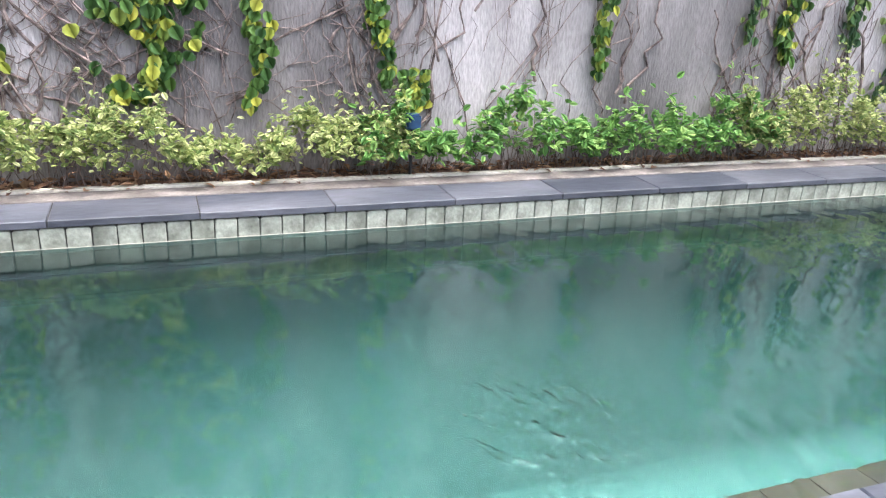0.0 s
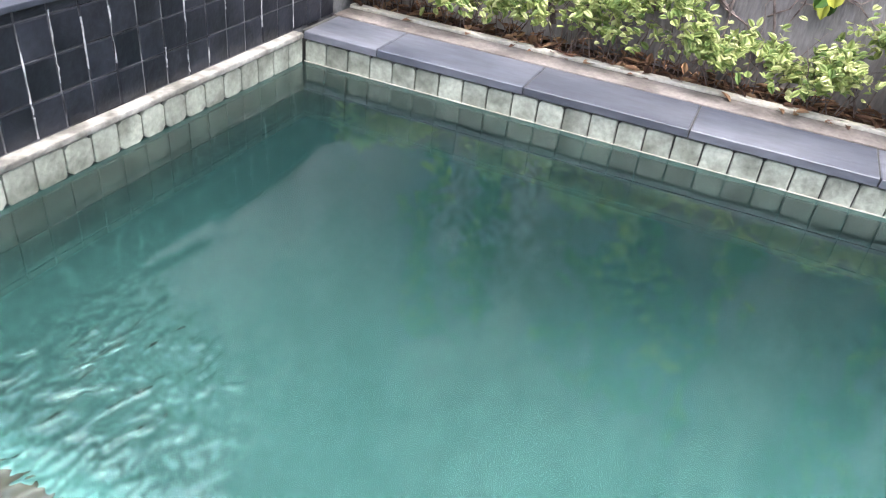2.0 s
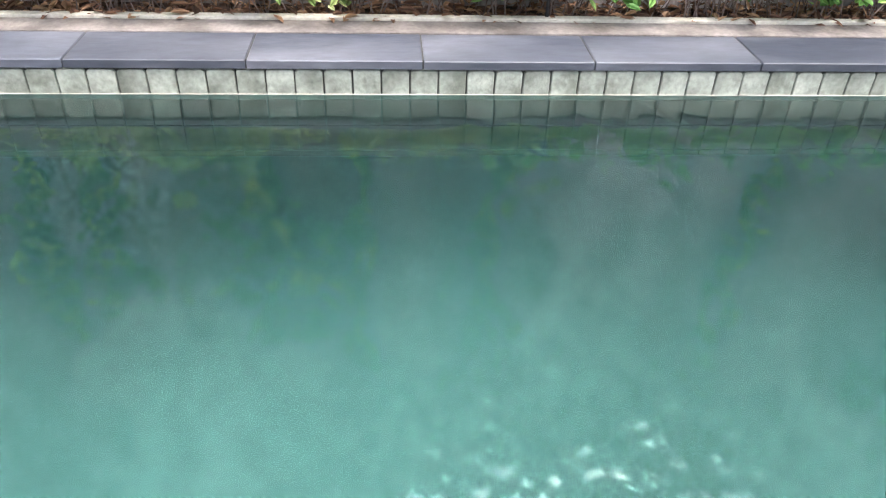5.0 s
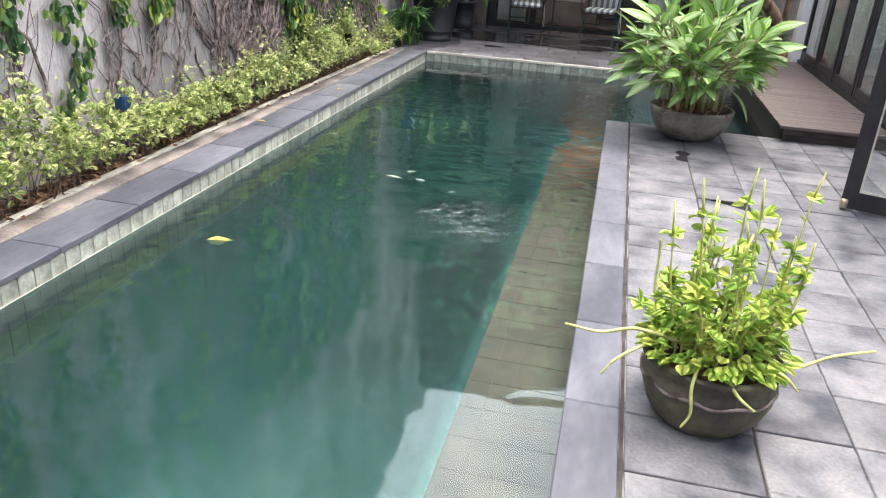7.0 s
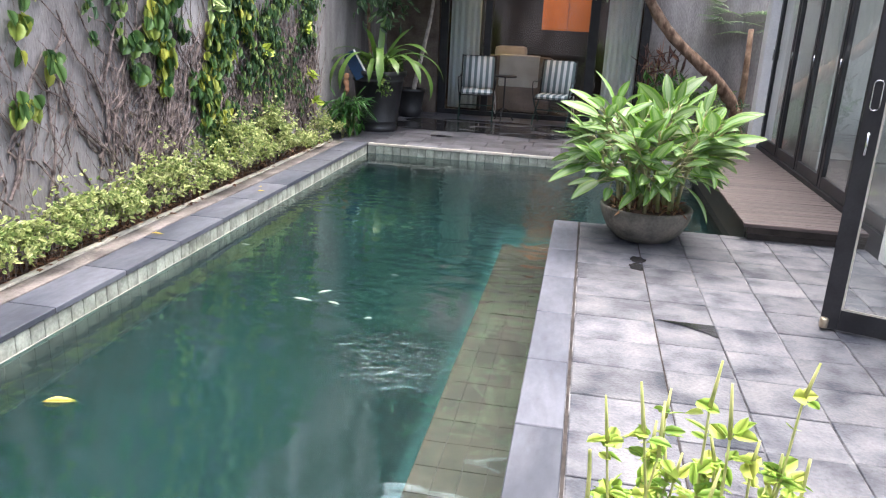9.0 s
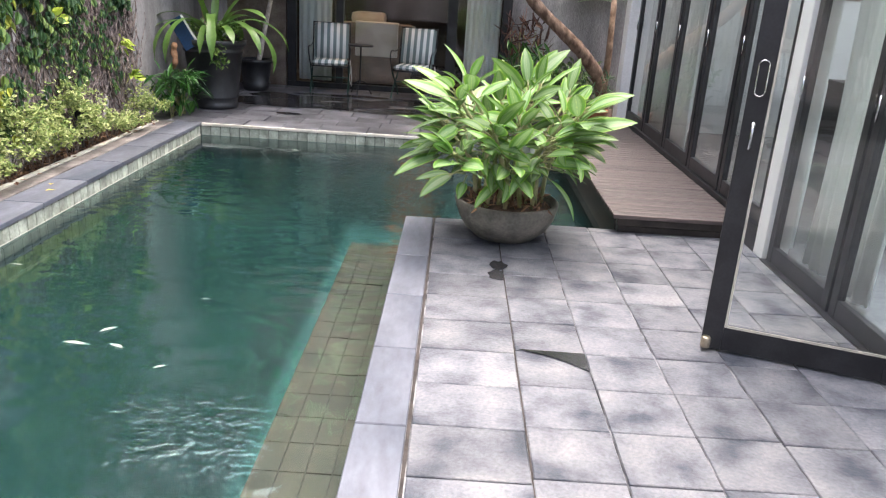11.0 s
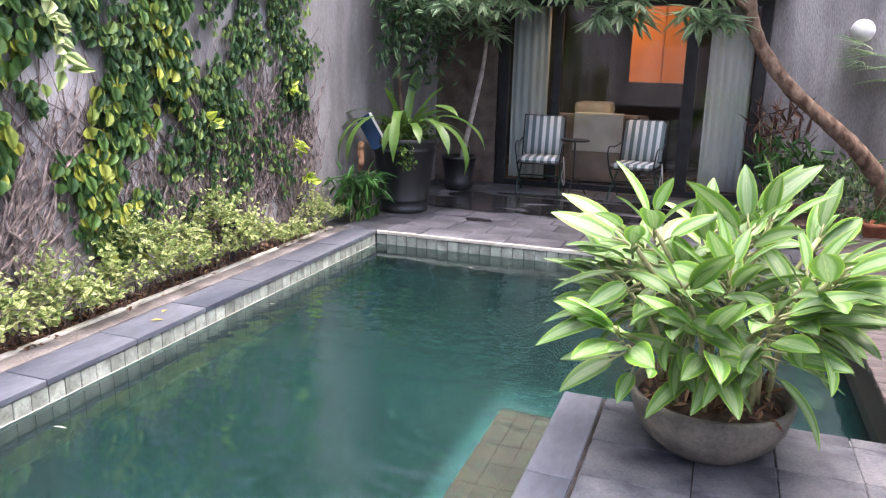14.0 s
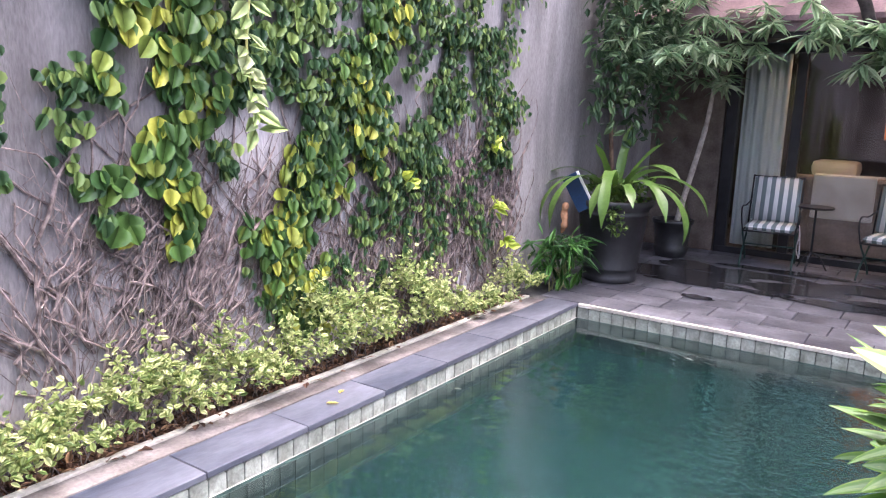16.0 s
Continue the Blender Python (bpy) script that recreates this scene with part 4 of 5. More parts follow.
# drooping dark plant at the pool corner
random.seed(21)
dp = empty("drooping_plant", pose(-2.66, 3.22, 0) @ Matrix.Scale(1.2, 4), "dark glossy drooping plant in the bed's corner", "plant")
leaves("foliage", [(Vector((rnd(-0.16, 0.16), rnd(-0.2, 0.2), 0.10 + 0.30 * rnd(0, 1) ** 0.7)), Vector((rnd(-0.6, 0.9), rnd(-1, 0.6), rnd(-0.7, 0.35))), Vector((rnd(-0.3, 0.5), rnd(-0.6, 0.2), 1)), rnd(0.12, 0.22), rnd(0.028, 0.05)) for _ in range(150)], DROOP, LANCE, dp)
bm = bmesh.new()
for _ in range(14):
    tube(bm, ((rnd(-0.05, 0.05), rnd(-0.08, 0.08), -0.02), (rnd(-0.13, 0.13), rnd(-0.17, 0.17), rnd(0.2, 0.4))), (0.006, 0.003), 5)
part("stems", bm, CANE, dp)


# ---- trees ----
def rosette(items, c, n, ln, wd, tilt, droop=0.2):
    """A whorl of narrow leaves at a twig's end."""
    for k in range(n):
        q = 2.4 * k + rnd(-0.3, 0.3)
        d = (Vector((math.cos(q), math.sin(q), 0)) + tilt * rnd(0.1, 0.9) + Vector((0, 0, rnd(-droop, 0.4)))).normalized()
        items.append((c + rdir() * 0.015, d, (d.cross(Vector((0, 0, 1))).cross(d) + 0.4 * rdir(0)), ln * rnd(0.7, 1.15), wd * rnd(0.8, 1.2)))


def tree(name, m, label, trunk, radii, bark, limbs, whorls, material, ln, wd, n):
    t = empty(name, m, label, "tree")
    bm = bmesh.new()
    line = smooth_line(trunk, 6)
    rs = [radii[0] + (radii[1] - radii[0]) * k / (len(line) - 1) for k in range(len(line))]
    tube(bm, line, [r * rnd(0.93, 1.08) for r in rs], 12)
    part("trunk", bm, bark, t, smooth=True)
    for pts, r0 in limbs:
        bm = bmesh.new()
        ll = smooth_line(pts, 5)
        tube(bm, ll, [r0 * (1 - 0.7 * k / (len(ll) - 1)) for k in range(len(ll))], 8)
        part("limb", bm, bark, t, smooth=True)
    items = []
    for c, spread, cnt in whorls:
        for _ in range(cnt):
            p = Vector(c) + Vector((rnd(-1, 1), rnd(-1, 1), rnd(-1, 1))) * spread
            rosette(items, p, n, ln, wd, Vector((0, 0, -0.35)), 0.7)
    leaves("crown", items, material, LANCE, t)
    return t


random.seed(31)
pot2 = empty("square_black_pot", pose(-2.40, 5.45, 0), "small black pot holding a slender pale tree", "plant pot")
bm = bmesh.new()
lathe(bm, ((0.15, 0.0), (0.16, 0.01), (0.19, 0.10), (0.172, 0.12), (0.2, 0.36), (0.22, 0.37), (0.22, 0.41), (0.19, 0.41), (0.18, 0.38), (0.02, 0.38)), 32)
part("vessel", bm, BLACKPOT, pot2, smooth=True)
tree("slender_tree", pose(-2.36, 5.45, 0.37), "slender pale-barked tree with narrow drooping leaves in a pot", ((0, 0, 0), (0.07, 0.0, 0.35), (0.17, 0.0, 0.8), (0.24, 0, 1.2), (0.27, 0, 1.75), (0.2, 0.0, 2.4)), (0.036, 0.016), PALEBARK,
     [(((0.26, 0, 1.5), (0.1, -0.2, 1.9), (-0.1, -0.5, 2.1)), 0.012), (((0.26, 0, 1.6), (0.5, -0.3, 1.95), (0.8, -0.5, 2.1)), 0.012), (((0.25, 0, 1.8), (0.3, -0.5, 2.1), (0.2, -1.0, 2.2)), 0.012)],
     [((0.05, -0.55, 1.80), 0.26, 12), ((-0.25, -0.7, 1.75), 0.26, 12), ((0.35, -0.4, 1.66), 0.2, 9), ((0.7, -0.5, 1.95), 0.25, 11), ((0.3, -1.1, 2.05), 0.35, 18), ((0.0, -1.3, 1.9), 0.25, 10), ((-0.2, -0.5, 2.3), 0.35, 16), ((0.25, 0, 1.5), 0.14, 4)], TREELEAF, 0.23, 0.046, 13)

creeper = empty("wall_tree", pose(-2.78, 4.45, 0), "small leafy tree growing against the wall behind the pot", "tree")
bm = bmesh.new()
tube(bm, smooth_line(((0.02, 0, -0.02), (0.03, 0.05, 0.8), (0.0, 0.0, 1.5), (0.08, -0.05, 2.4), (0.05, 0, 3.0)), 5), [0.03 - 0.0009 * k for k in range(21)], 9)
part("trunk", bm, BARK, creeper, smooth=True)
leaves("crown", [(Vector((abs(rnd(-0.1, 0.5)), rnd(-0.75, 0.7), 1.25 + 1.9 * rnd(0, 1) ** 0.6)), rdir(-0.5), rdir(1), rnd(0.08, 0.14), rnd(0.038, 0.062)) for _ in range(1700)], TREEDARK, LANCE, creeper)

tree("leaning_tree", pose(2.02, 4.75, 0), "leaning tree with a thick mottled trunk and palmate leaves", ((0.15, 0.15, -0.05), (0.02, -0.05, 0.45), (-0.25, -0.22, 0.80), (-0.55, -0.25, 1.06), (-0.90, -0.25, 1.36), (-1.20, -0.25, 1.75), (-1.33, -0.25, 2.15), (-1.38, -0.25, 2.7), (-1.40, -0.2, 3.6)), (0.085, 0.05), BARK,
     [(((-1.30, -0.25, 2.0), (-1.6, -0.5, 2.25), (-2.0, -0.75, 2.45)), 0.03), (((-1.34, -0.25, 2.3), (-1.6, -0.9, 2.6), (-1.8, -1.6, 2.75)), 0.03), (((-1.36, -0.25, 2.5), (-0.9, -0.5, 2.9), (-0.4, -0.8, 3.2)), 0.03), (((-1.38, -0.25, 2.7), (-2.0, -0.2, 3.0), (-2.8, -0.4, 3.2)), 0.03)],
     [((-1.75, -0.5, 2.05), 0.18, 8), ((-2.15, -0.8, 2.18), 0.2, 8), ((-2.5, -0.6, 2.10), 0.2, 12), ((-2.85, -0.7, 2.25), 0.2, 8), ((-1.5, -0.3, 1.95), 0.08, 3), ((-1.9, -1.4, 2.65), 0.35, 9), ((-1.0, -0.4, 2.8), 0.4, 10), ((-1.4, -0.2, 3.6), 0.8, 16), ((-2.6, -0.3, 3.5), 0.8, 16), ((-0.4, -0.7, 3.4), 0.7, 11), ((-3.6, -0.2, 3.6), 0.7, 13), ((-1.9, 0.3, 4.4), 1.0, 15), ((-3.2, 0.4, 4.4), 0.9, 13)], TREELEAF, 0.27, 0.058, 12)

dk = empty("dark_branch", Matrix(), "thick dark bare branch under the roof edge", "branch")
bm = bmesh.new()
tube(bm, smooth_line(((-0.9, 4.6, 2.75), (-0.72, 4.6, 2.52), (-0.62, 4.6, 2.27), (-0.45, 4.55, 2.20), (-0.1, 4.5, 2.18), (0.35, 4.5, 2.22), (0.68, 4.5, 2.3)), 5), [0.05] * 31, 9)
part("wood", bm, DARKBARK, dk, smooth=True)

# ---- planting in the far corner ----
structure(slab("garden_bed", 0.98, 4.75, -0.03, 5.5, BY, 0.03, SOIL), "dark soil bed by the back wall", "planting bed")
random.seed(77)


def shrub(name, m, label, material, n, rad, h, ln, wd, shape=LANCE, up=0.5, z0=0.1):
    s = empty(name, m, label, "shrub")
    leaves("foliage", [(Vector((rnd(-1, 1) * rad, rnd(-1, 1) * rad, z0 + h * rnd(0, 1) ** 0.8)), rdir(up), rdir(1), ln * rnd(0.6, 1.2), wd * rnd(0.7, 1.2)) for _ in range(n)], material, shape, s)
    for _ in range(7):
        bm = bmesh.new()
        tube(bm, ((rnd(-0.06, 0.06), rnd(-0.06, 0.06), -0.03), (rnd(-0.8, 0.8) * rad, rnd(-0.8, 0.8) * rad, z0 + h * 0.8)), (0.01, 0.004), 5)
        part("stem", bm, CANE, s)
    return s


shrub("shrub", pose(1.25, 5.3, 0.03), "dark broad-leaved shrub by the back wall", DROOP, 170, 0.33, 0.62, 0.17, 0.06)
shrub("shrub", pose(1.75, 5.45, 0.03), "pale-veined broad-leaved shrub beside the leaning tree", mat("mottled_leaf", (0.05, 0.12, 0.03), (0.22, 0.32, 0.12), 30, 0.5, 0.1, 60), 130, 0.3, 0.5, 0.16, 0.07)
RED = leaf_mat("reddish_leaf", (0.05, 0.03, 0.025), (0.12, 0.06, 0.05), (0.24, 0.12, 0.08), 0.5)
shrub("cordyline", pose(1.15, 5.75, 0.03), "dark reddish narrow-leaved plant", RED, 120, 0.28, 0.6, 0.26, 0.035, LANCE, 0.9, 0.45)
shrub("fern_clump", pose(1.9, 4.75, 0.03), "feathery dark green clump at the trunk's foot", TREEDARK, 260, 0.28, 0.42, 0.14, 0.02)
palm = empty("fan_palm", pose(2.25, 5.55, 0.03), "fan palm with fine split fronds behind the trunk", "palm")
bm = bmesh.new()
tube(bm, ((0, 0, -0.05), (0.02, 0, 0.7), (0, 0, 1.45)), (0.05, 0.045, 0.035), 9)
part("stem", bm, BARK, palm, smooth=True)
items = []
for k in range(15):
    q, e = 2.4 * k, rnd(0.0, 0.8)
    c = Vector((0.42 * math.cos(q), 0.42 * math.sin(q), 1.35 + 0.5 * e))
    o = Vector((math.cos(q), math.sin(q), e - 0.2)).normalized()
    s = o.cross(Vector((0, 0, 1))).normalized()
    for j in range(-9, 10):
        d = o * math.cos(j * 0.16) + s * math.sin(j * 0.16) + Vector((0, 0, -0.1))
        items.append((c, d, Vector((0, 0, 1)), 0.36, 0.02))
leaves("fronds", items, TREELEAF, LANCE, palm)
tp = empty("terracotta_pot", pose(1.98, 4.35, 0.0), "small terracotta pot with a little green plant", "plant pot")
bm = bmesh.new()
lathe(bm, ((0.08, 0.0), (0.085, 0.005), (0.115, 0.15), (0.13, 0.155), (0.13, 0.19), (0.112, 0.19), (0.108, 0.16), (0.02, 0.165)), 28)
part("vessel", bm, TERRACOTTA, tp, smooth=True)
leaves("foliage", [(Vector((rnd(-0.09, 0.09), rnd(-0.09, 0.09), 0.18 + rnd(0, 0.1))), rdir(0.6), rdir(1), rnd(0.05, 0.09), rnd(0.015, 0.03)) for _ in range(90)], DROOP, LANCE, tp)
globe = empty("globe_lamp", pose(1.86, 5.95, 1.93), "white globe lamp fixed on the back wall", "wall lamp")
bm = bmesh.new()
bmesh.ops.create_uvsphere(bm, u_segments=24, v_segments=16, radius=0.12)
part("globe", bm, WHITE, globe, smooth=True)
bm = bmesh.new()
tube(bm, ((0, 0.10, 0), (0, 0.165, 0)), 0.035, 14)
part("mount", bm, FRAME, globe)

# ---- patio chairs and table ----
chair = empty("patio_chair", pose(-1.45, 5.72, -0.02, 0, 0, 6), "green iron patio chair with striped grey and white cushions", "chair", "patio chairs")
bm = bmesh.new()
box(bm, -0.235, -0.24, 0.40, 0.235, 0.23, 0.455)
bmesh.ops.bevel(bm, geom=bm.edges[:], offset=0.022, segments=3, affect="EDGES")
part("seat_cushion", bm, STRIPE, chair, "striped seat cushion", True)
bm = bmesh.new()
box(bm, -0.235, -0.03, 0.0, 0.235, 0.03, 0.50)
bmesh.ops.bevel(bm, geom=bm.edges[:], offset=0.024, segments=3, affect="EDGES")
bk = part("back_cushion", bm, STRIPE, chair, "striped back cushion", True)
bk.matrix_basis = pose(0, 0.215, 0.44, -14, 0, 0)
for sx in (-1, 1):
    x = 0.25 * sx
    bm = bmesh.new()
    tube(bm, smooth_line(((x, -0.23, 0.02), (x, -0.17, 0.10), (x, 0.0, 0.22), (x, 0.15, 0.33), (x, 0.22, 0.40)), 5), 0.010, 7)
    part("leg", bm, GREENMETAL, chair, smooth=True)
    bm = bmesh.new()
    tube(bm, smooth_line(((x, 0.21, 0.02), (x, 0.15, 0.10), (x, 0.0, 0.22), (x, -0.15, 0.33), (x, -0.22, 0.40)), 5), 0.010, 7)
    part("leg", bm, GREENMETAL, chair, smooth=True)
    bm = bmesh.new()
    tube(bm, smooth_line(((x, -0.23, 0.40), (x * 1.08, -0.25, 0.55), (x * 1.1, -0.18, 0.635), (x * 1.08, 0.05, 0.62), (x, 0.27, 0.66)), 5), 0.008, 7)
    part("armrest", bm, FRAME, chair, smooth=True)
    bm = bmesh.new()
    tube(bm, ((x, 0.21, 0.40), (x, 0.34, 0.93)), 0.009, 7)
    part("back_post", bm, FRAME, chair, smooth=True)
    bm = bmesh.new()
    tube(bm, ((x, -0.23, 0.39), (x, 0.24, 0.39)), 0.009, 7)
    part("seat_rail", bm, FRAME, chair, smooth=True)
for y, z in ((-0.23, 0.388), (0.23, 0.388), (0.0, 0.22), (0.335, 0.92)):
    bm = bmesh.new()
    tube(bm, ((-0.25, y, z), (0.25, y, z)), 0.008, 7)
    part("crossbar", bm, GREENMETAL if z < 0.3 else FRAME, chair, smooth=True)
for sg in (-1, 1):
    bm = bmesh.new()
    tube(bm, smooth_line(((0.26, 0.16, 0.44), (0.275, 0.14 + 0.03 * sg, 0.33), (0.27 + 0.015 * sg, 0.15, 0.2), (0.29, 0.12 + 0.04 * sg, 0.1)), 4), 0.006, 5)
    part("tie", bm, LINEN, chair, "hanging white cushion tie", True)
copy_thing(chair, pose(-0.31, 5.66, -0.02, 0, 0, -8))
tab = empty("side_table", pose(-1.04, 5.72, -0.02), "small round black iron side table", "table")
bm = bmesh.new()
lathe(bm, ((0.165, 0.655), (0.172, 0.66), (0.172, 0.672), (0.165, 0.677)), 32)
part("tabletop", bm, FRAME, tab)
bm = bmesh.new()
tube(bm, ((0, 0, 0.16), (0, 0, 0.656)), 0.011, 9)
part("post", bm, FRAME, tab)
for k in range(3):
    q = 2.1 * k + 0.4
    bm = bmesh.new()
    tube(bm, smooth_line(((0, 0, 0.2), (0.08 * math.cos(q), 0.08 * math.sin(q), 0.16), (0.17 * math.cos(q), 0.17 * math.sin(q), 0.008)), 5), 0.009, 7)
    part("leg", bm, FRAME, tab, smooth=True)

# ---- garden spot lamps in the hedge ----
for y, z, mt, x in ((-2.63, 0.40, BLUE, -2.76), (-6.33, 0.33, BLUE, -2.72), (1.30, 0.33, FRAME, -2.77)):
    sp = empty("garden_spotlight", pose(x, y, -0.02), "small dark garden spotlight on a spike in the hedge", "spotlight", "garden spotlights")
    bm = bmesh.new()
    tube(bm, ((0, 0, 0), (0, 0, z - 0.03)), 0.008, 7)
    part("spike", bm, FRAME, sp)
    bm = bmesh.new()
    box(bm, -0.03, -0.04, z - 0.05, 0.035, 0.04, z + 0.03)
    bmesh.ops.bevel(bm, geom=bm.edges[:], offset=0.01, segments=2, affect="EDGES")
    part("housing", bm, mt, sp)

# ---- ivy on the wall ----
random.seed(42)


def ivy(name, strands, material, label):
    """Leaves hanging down in overlapping rows along each strand: (y, half width, bottom, top, count, leaf size)."""
    items = []
    for y, hw, z0, z1, cnt, size in strands:
        for _ in range(int(1.5 * cnt)):
            z = z0 + (z1 - z0) * rnd(0, 1)
            edge = 0.35 + 0.65 * min(1, (z - z0) / (0.35 * (z1 - z0) + 0.01))
            wob = 0.35 * hw * math.sin(5 * z + 3 * y) + 0.3 * hw * math.sin(13 * z)
            yy = y + wob + hw * edge * random.gauss(0, 0.5)
            x = WX + 0.02 + abs(random.gauss(0, 0.035))
            if noise.noise((yy * 3.1, z * 2.4, 3.0)) < -0.28:
                continue
            d = Vector((rnd(0.0, 0.5), rnd(-0.7, 0.7), -1))
            items.append((Vector((x, yy, z)), d, Vector((1, rnd(-0.4, 0.4), rnd(0.1, 0.8))), size * rnd(0.7, 1.3), size * rnd(0.75, 1.25)))
    return tagged(leaves(name, items, material), label, "ivy", kind="stuff")


ivy("ivy", ((-0.80, 0.10, 0.95, 1.30, 12, 0.11), (-0.82, 0.16, 1.55, 2.9, 55, 0.11), (-0.45, 0.20, 0.85, 2.9, 230, 0.10), (0.33, 0.26, 0.28, 1.4, 300, 0.09), (0.95, 0.30, 1.15, 3.0, 300, 0.09), (-1.82, 0.20, 0.85, 2.9, 230, 0.10),
            (-7.55, 0.26, 0.40, 1.6, 240, 0.065), (-7.10, 0.07, 0.36, 1.8, 120, 0.055), (-6.46, 0.08, 0.48, 2.2, 170, 0.055), (-6.28, 0.09, 0.25, 0.55, 60, 0.05), (-5.68, 0.05, 0.25, 0.46, 30, 0.05), (-5.16, 0.08, 0.52, 2.2, 150, 0.055), (-3.75, 0.12, 0.62, 2.4, 200, 0.06), (-8.6, 0.10, 0.45, 1.6, 150, 0.055), (-8.28, 0.08, 0.48, 1.4, 70, 0.06)), IVY, "climbing ivy with green and yellowing leaves on the plaster wall")
ivy("ivy", ((0.35, 0.34, 1.0, 3.2, 620, 0.07), (-0.15, 0.16, 1.2, 3.0, 200, 0.07), (1.65, 0.48, 1.1, 3.2, 1100, 0.06), (2.4, 0.40, 1.1, 3.2, 900, 0.055), (0.9, 0.4, 0.7, 3.0, 380, 0.06), (1.5, 0.25, 0.4, 1.3, 160, 0.05), (2.2, 0.4, 0.35, 1.2, 150, 0.05), (-2.32, 0.10, 0.80, 2.8, 170, 0.065), (-0.95, 0.15, 0.95, 2.8, 120, 0.065), (-1.3, 0.06, 1.2, 2.8, 70, 0.06), (-3.25, 0.12, 0.6, 2.4, 130, 0.06), (-4.05, 0.08, 0.75, 2.4, 90, 0.055), (-2.85, 0.2, 0.35, 2.4, 160, 0.06), (1.15, 0.2, 0.35, 1.2, 160, 0.05), (0.5, 0.4, 0.3, 0.7, 200, 0.045)), IVYDARK, "dense dark ivy on the plaster wall")

# bright young sprigs standing out of the ivy
random.seed(17)
SPRIG = leaf_mat("young_lime_leaf", (0.36, 0.52, 0.06), (0.50, 0.62, 0.09), (0.60, 0.68, 0.14), 0.45, 0.35)
for y, z, n in ((2.35, 1.24, 6), (2.42, 0.78, 7), (1.25, 1.02, 4), (2.60, 0.46, 9), (-1.72, 1.52, 5)):
    sp = empty("ivy_sprig", pose(WX + 0.01, y, z), "bright lime young sprig standing out from the ivy", "sprig", "young sprigs")
    bm = bmesh.new()
    tube(bm, smooth_line(((0, 0, -0.10), (0.04, 0.01, -0.02), (0.09, 0.02, 0.06)), 4), 0.004, 5)
    part("stem", bm, LIMESTEM, sp)
    leaves("foliage", [(Vector((0.05 + 0.05 * rnd(0, 1), rnd(-0.02, 0.02), rnd(-0.06, 0.06))), Vector((rnd(0.1, 0.8), rnd(-1, 1), rnd(-0.6, 0.6))), Vector((0.9, rnd(-0.3, 0.3), rnd(0.2, 0.8))), rnd(0.09, 0.13), rnd(0.05, 0.075)) for _ in range(n)], SPRIG, LANCE, sp)

# pale branch hanging in front of the ivy
hb = empty("hanging_branch", pose(-2.66, -0.24, 2.5), "pale green leafy branch hanging down before the ivy", "branch")
hl = smooth_line(((-0.30, 0.0, 0.45), (-0.02, 0.02, -0.2), (0.0, -0.02, -0.7), (0.02, 0.02, -1.08)), 9)
bm = bmesh.new()
tube(bm, hl, 0.006, 6)
part("stem", bm, LIMESTEM, hb)
items = []
for k, p in enumerate(hl[2:]):
    for sg in (-1, 1):
        if rnd(0, 1) < 0.72:
            items.append((p + rdir() * 0.01, Vector((rnd(0.1, 0.7), sg * rnd(0.5, 1.0), rnd(-0.9, 0.1))), Vector((0.8, rnd(-0.4, 0.4), rnd(0.3, 0.9))), rnd(0.09, 0.15), rnd(0.055, 0.085)))
leaves("foliage", items, leaf_mat("pale_hanging_leaf", (0.30, 0.42, 0.14), (0.42, 0.52, 0.22), (0.55, 0.60, 0.32)), LANCE, hb)

# bare stems over the plaster
bm = bmesh.new()
random.seed(8)
zones = ((-8.5, -7.2, 75, 1.5, 0.5), (-6.75, -6.1, 26, 1.9, 0.2), (-6.1, -4.9, 16, 1.9, 0.25), (-4.3, -3.0, 34, 2.2, 0.25), (-2.6, -1.5, 34, 2.4, 0.3), (-1.25, -0.1, 150, 2.6, 0.45), (-0.1, 1.0, 90, 2.6, 0.35), (1.1, 2.85, 240, 2.2, 0.28))
for ya, yb, cnt, top, wand in zones:
    for _ in range(int(1.8 * cnt)):
        y, z, pts = rnd(ya, yb), rnd(0.0, 0.5) if rnd(0, 1) < 0.6 else rnd(0.4, 1.0), []
        lean, length = random.gauss(0, wand), rnd(0.35, 1.2)
        steps = random.randrange(6, 11)
        x = WX + rnd(0.005, 0.03)
        for k in range(steps):
            pts.append((x + 0.012 * math.sin(k * 1.3 + y), y, z))
            y += lean * length / steps + random.gauss(0, 0.052)
            z += length / steps * rnd(0.6, 1.2)
            if z > top:
                break
        if len(pts) > 2:
            r = 0.0018 + 0.010 * rnd(0, 1) ** 2.0
            tube(bm, pts, [r * (1 - 0.6 * k / len(pts)) for k in range(len(pts))], 5, False)
for _ in range(90):
    ya, yb = random.choice(((-8.4, -7.0), (-7.0, -6.4), (-1.0, 0.0), (1.2, 2.7)))
    y, z, pts = rnd(ya, yb), rnd(0.25, 1.1), []
    sg = random.choice((-1, 1))
    for k in range(8):
        pts.append((WX + 0.012, y, z))
        y += sg * 0.05 * rnd(0.5, 1.4)
        z += random.gauss(0.012, 0.018)
    tube(bm, pts, 0.0028, 4, False)
tagged(part("vine_stems", bm, STEM), "bare brown vine stems clinging to the plaster", "vines", kind="stuff")

# ---- the hedge in the planting bed ----
random.seed(64)


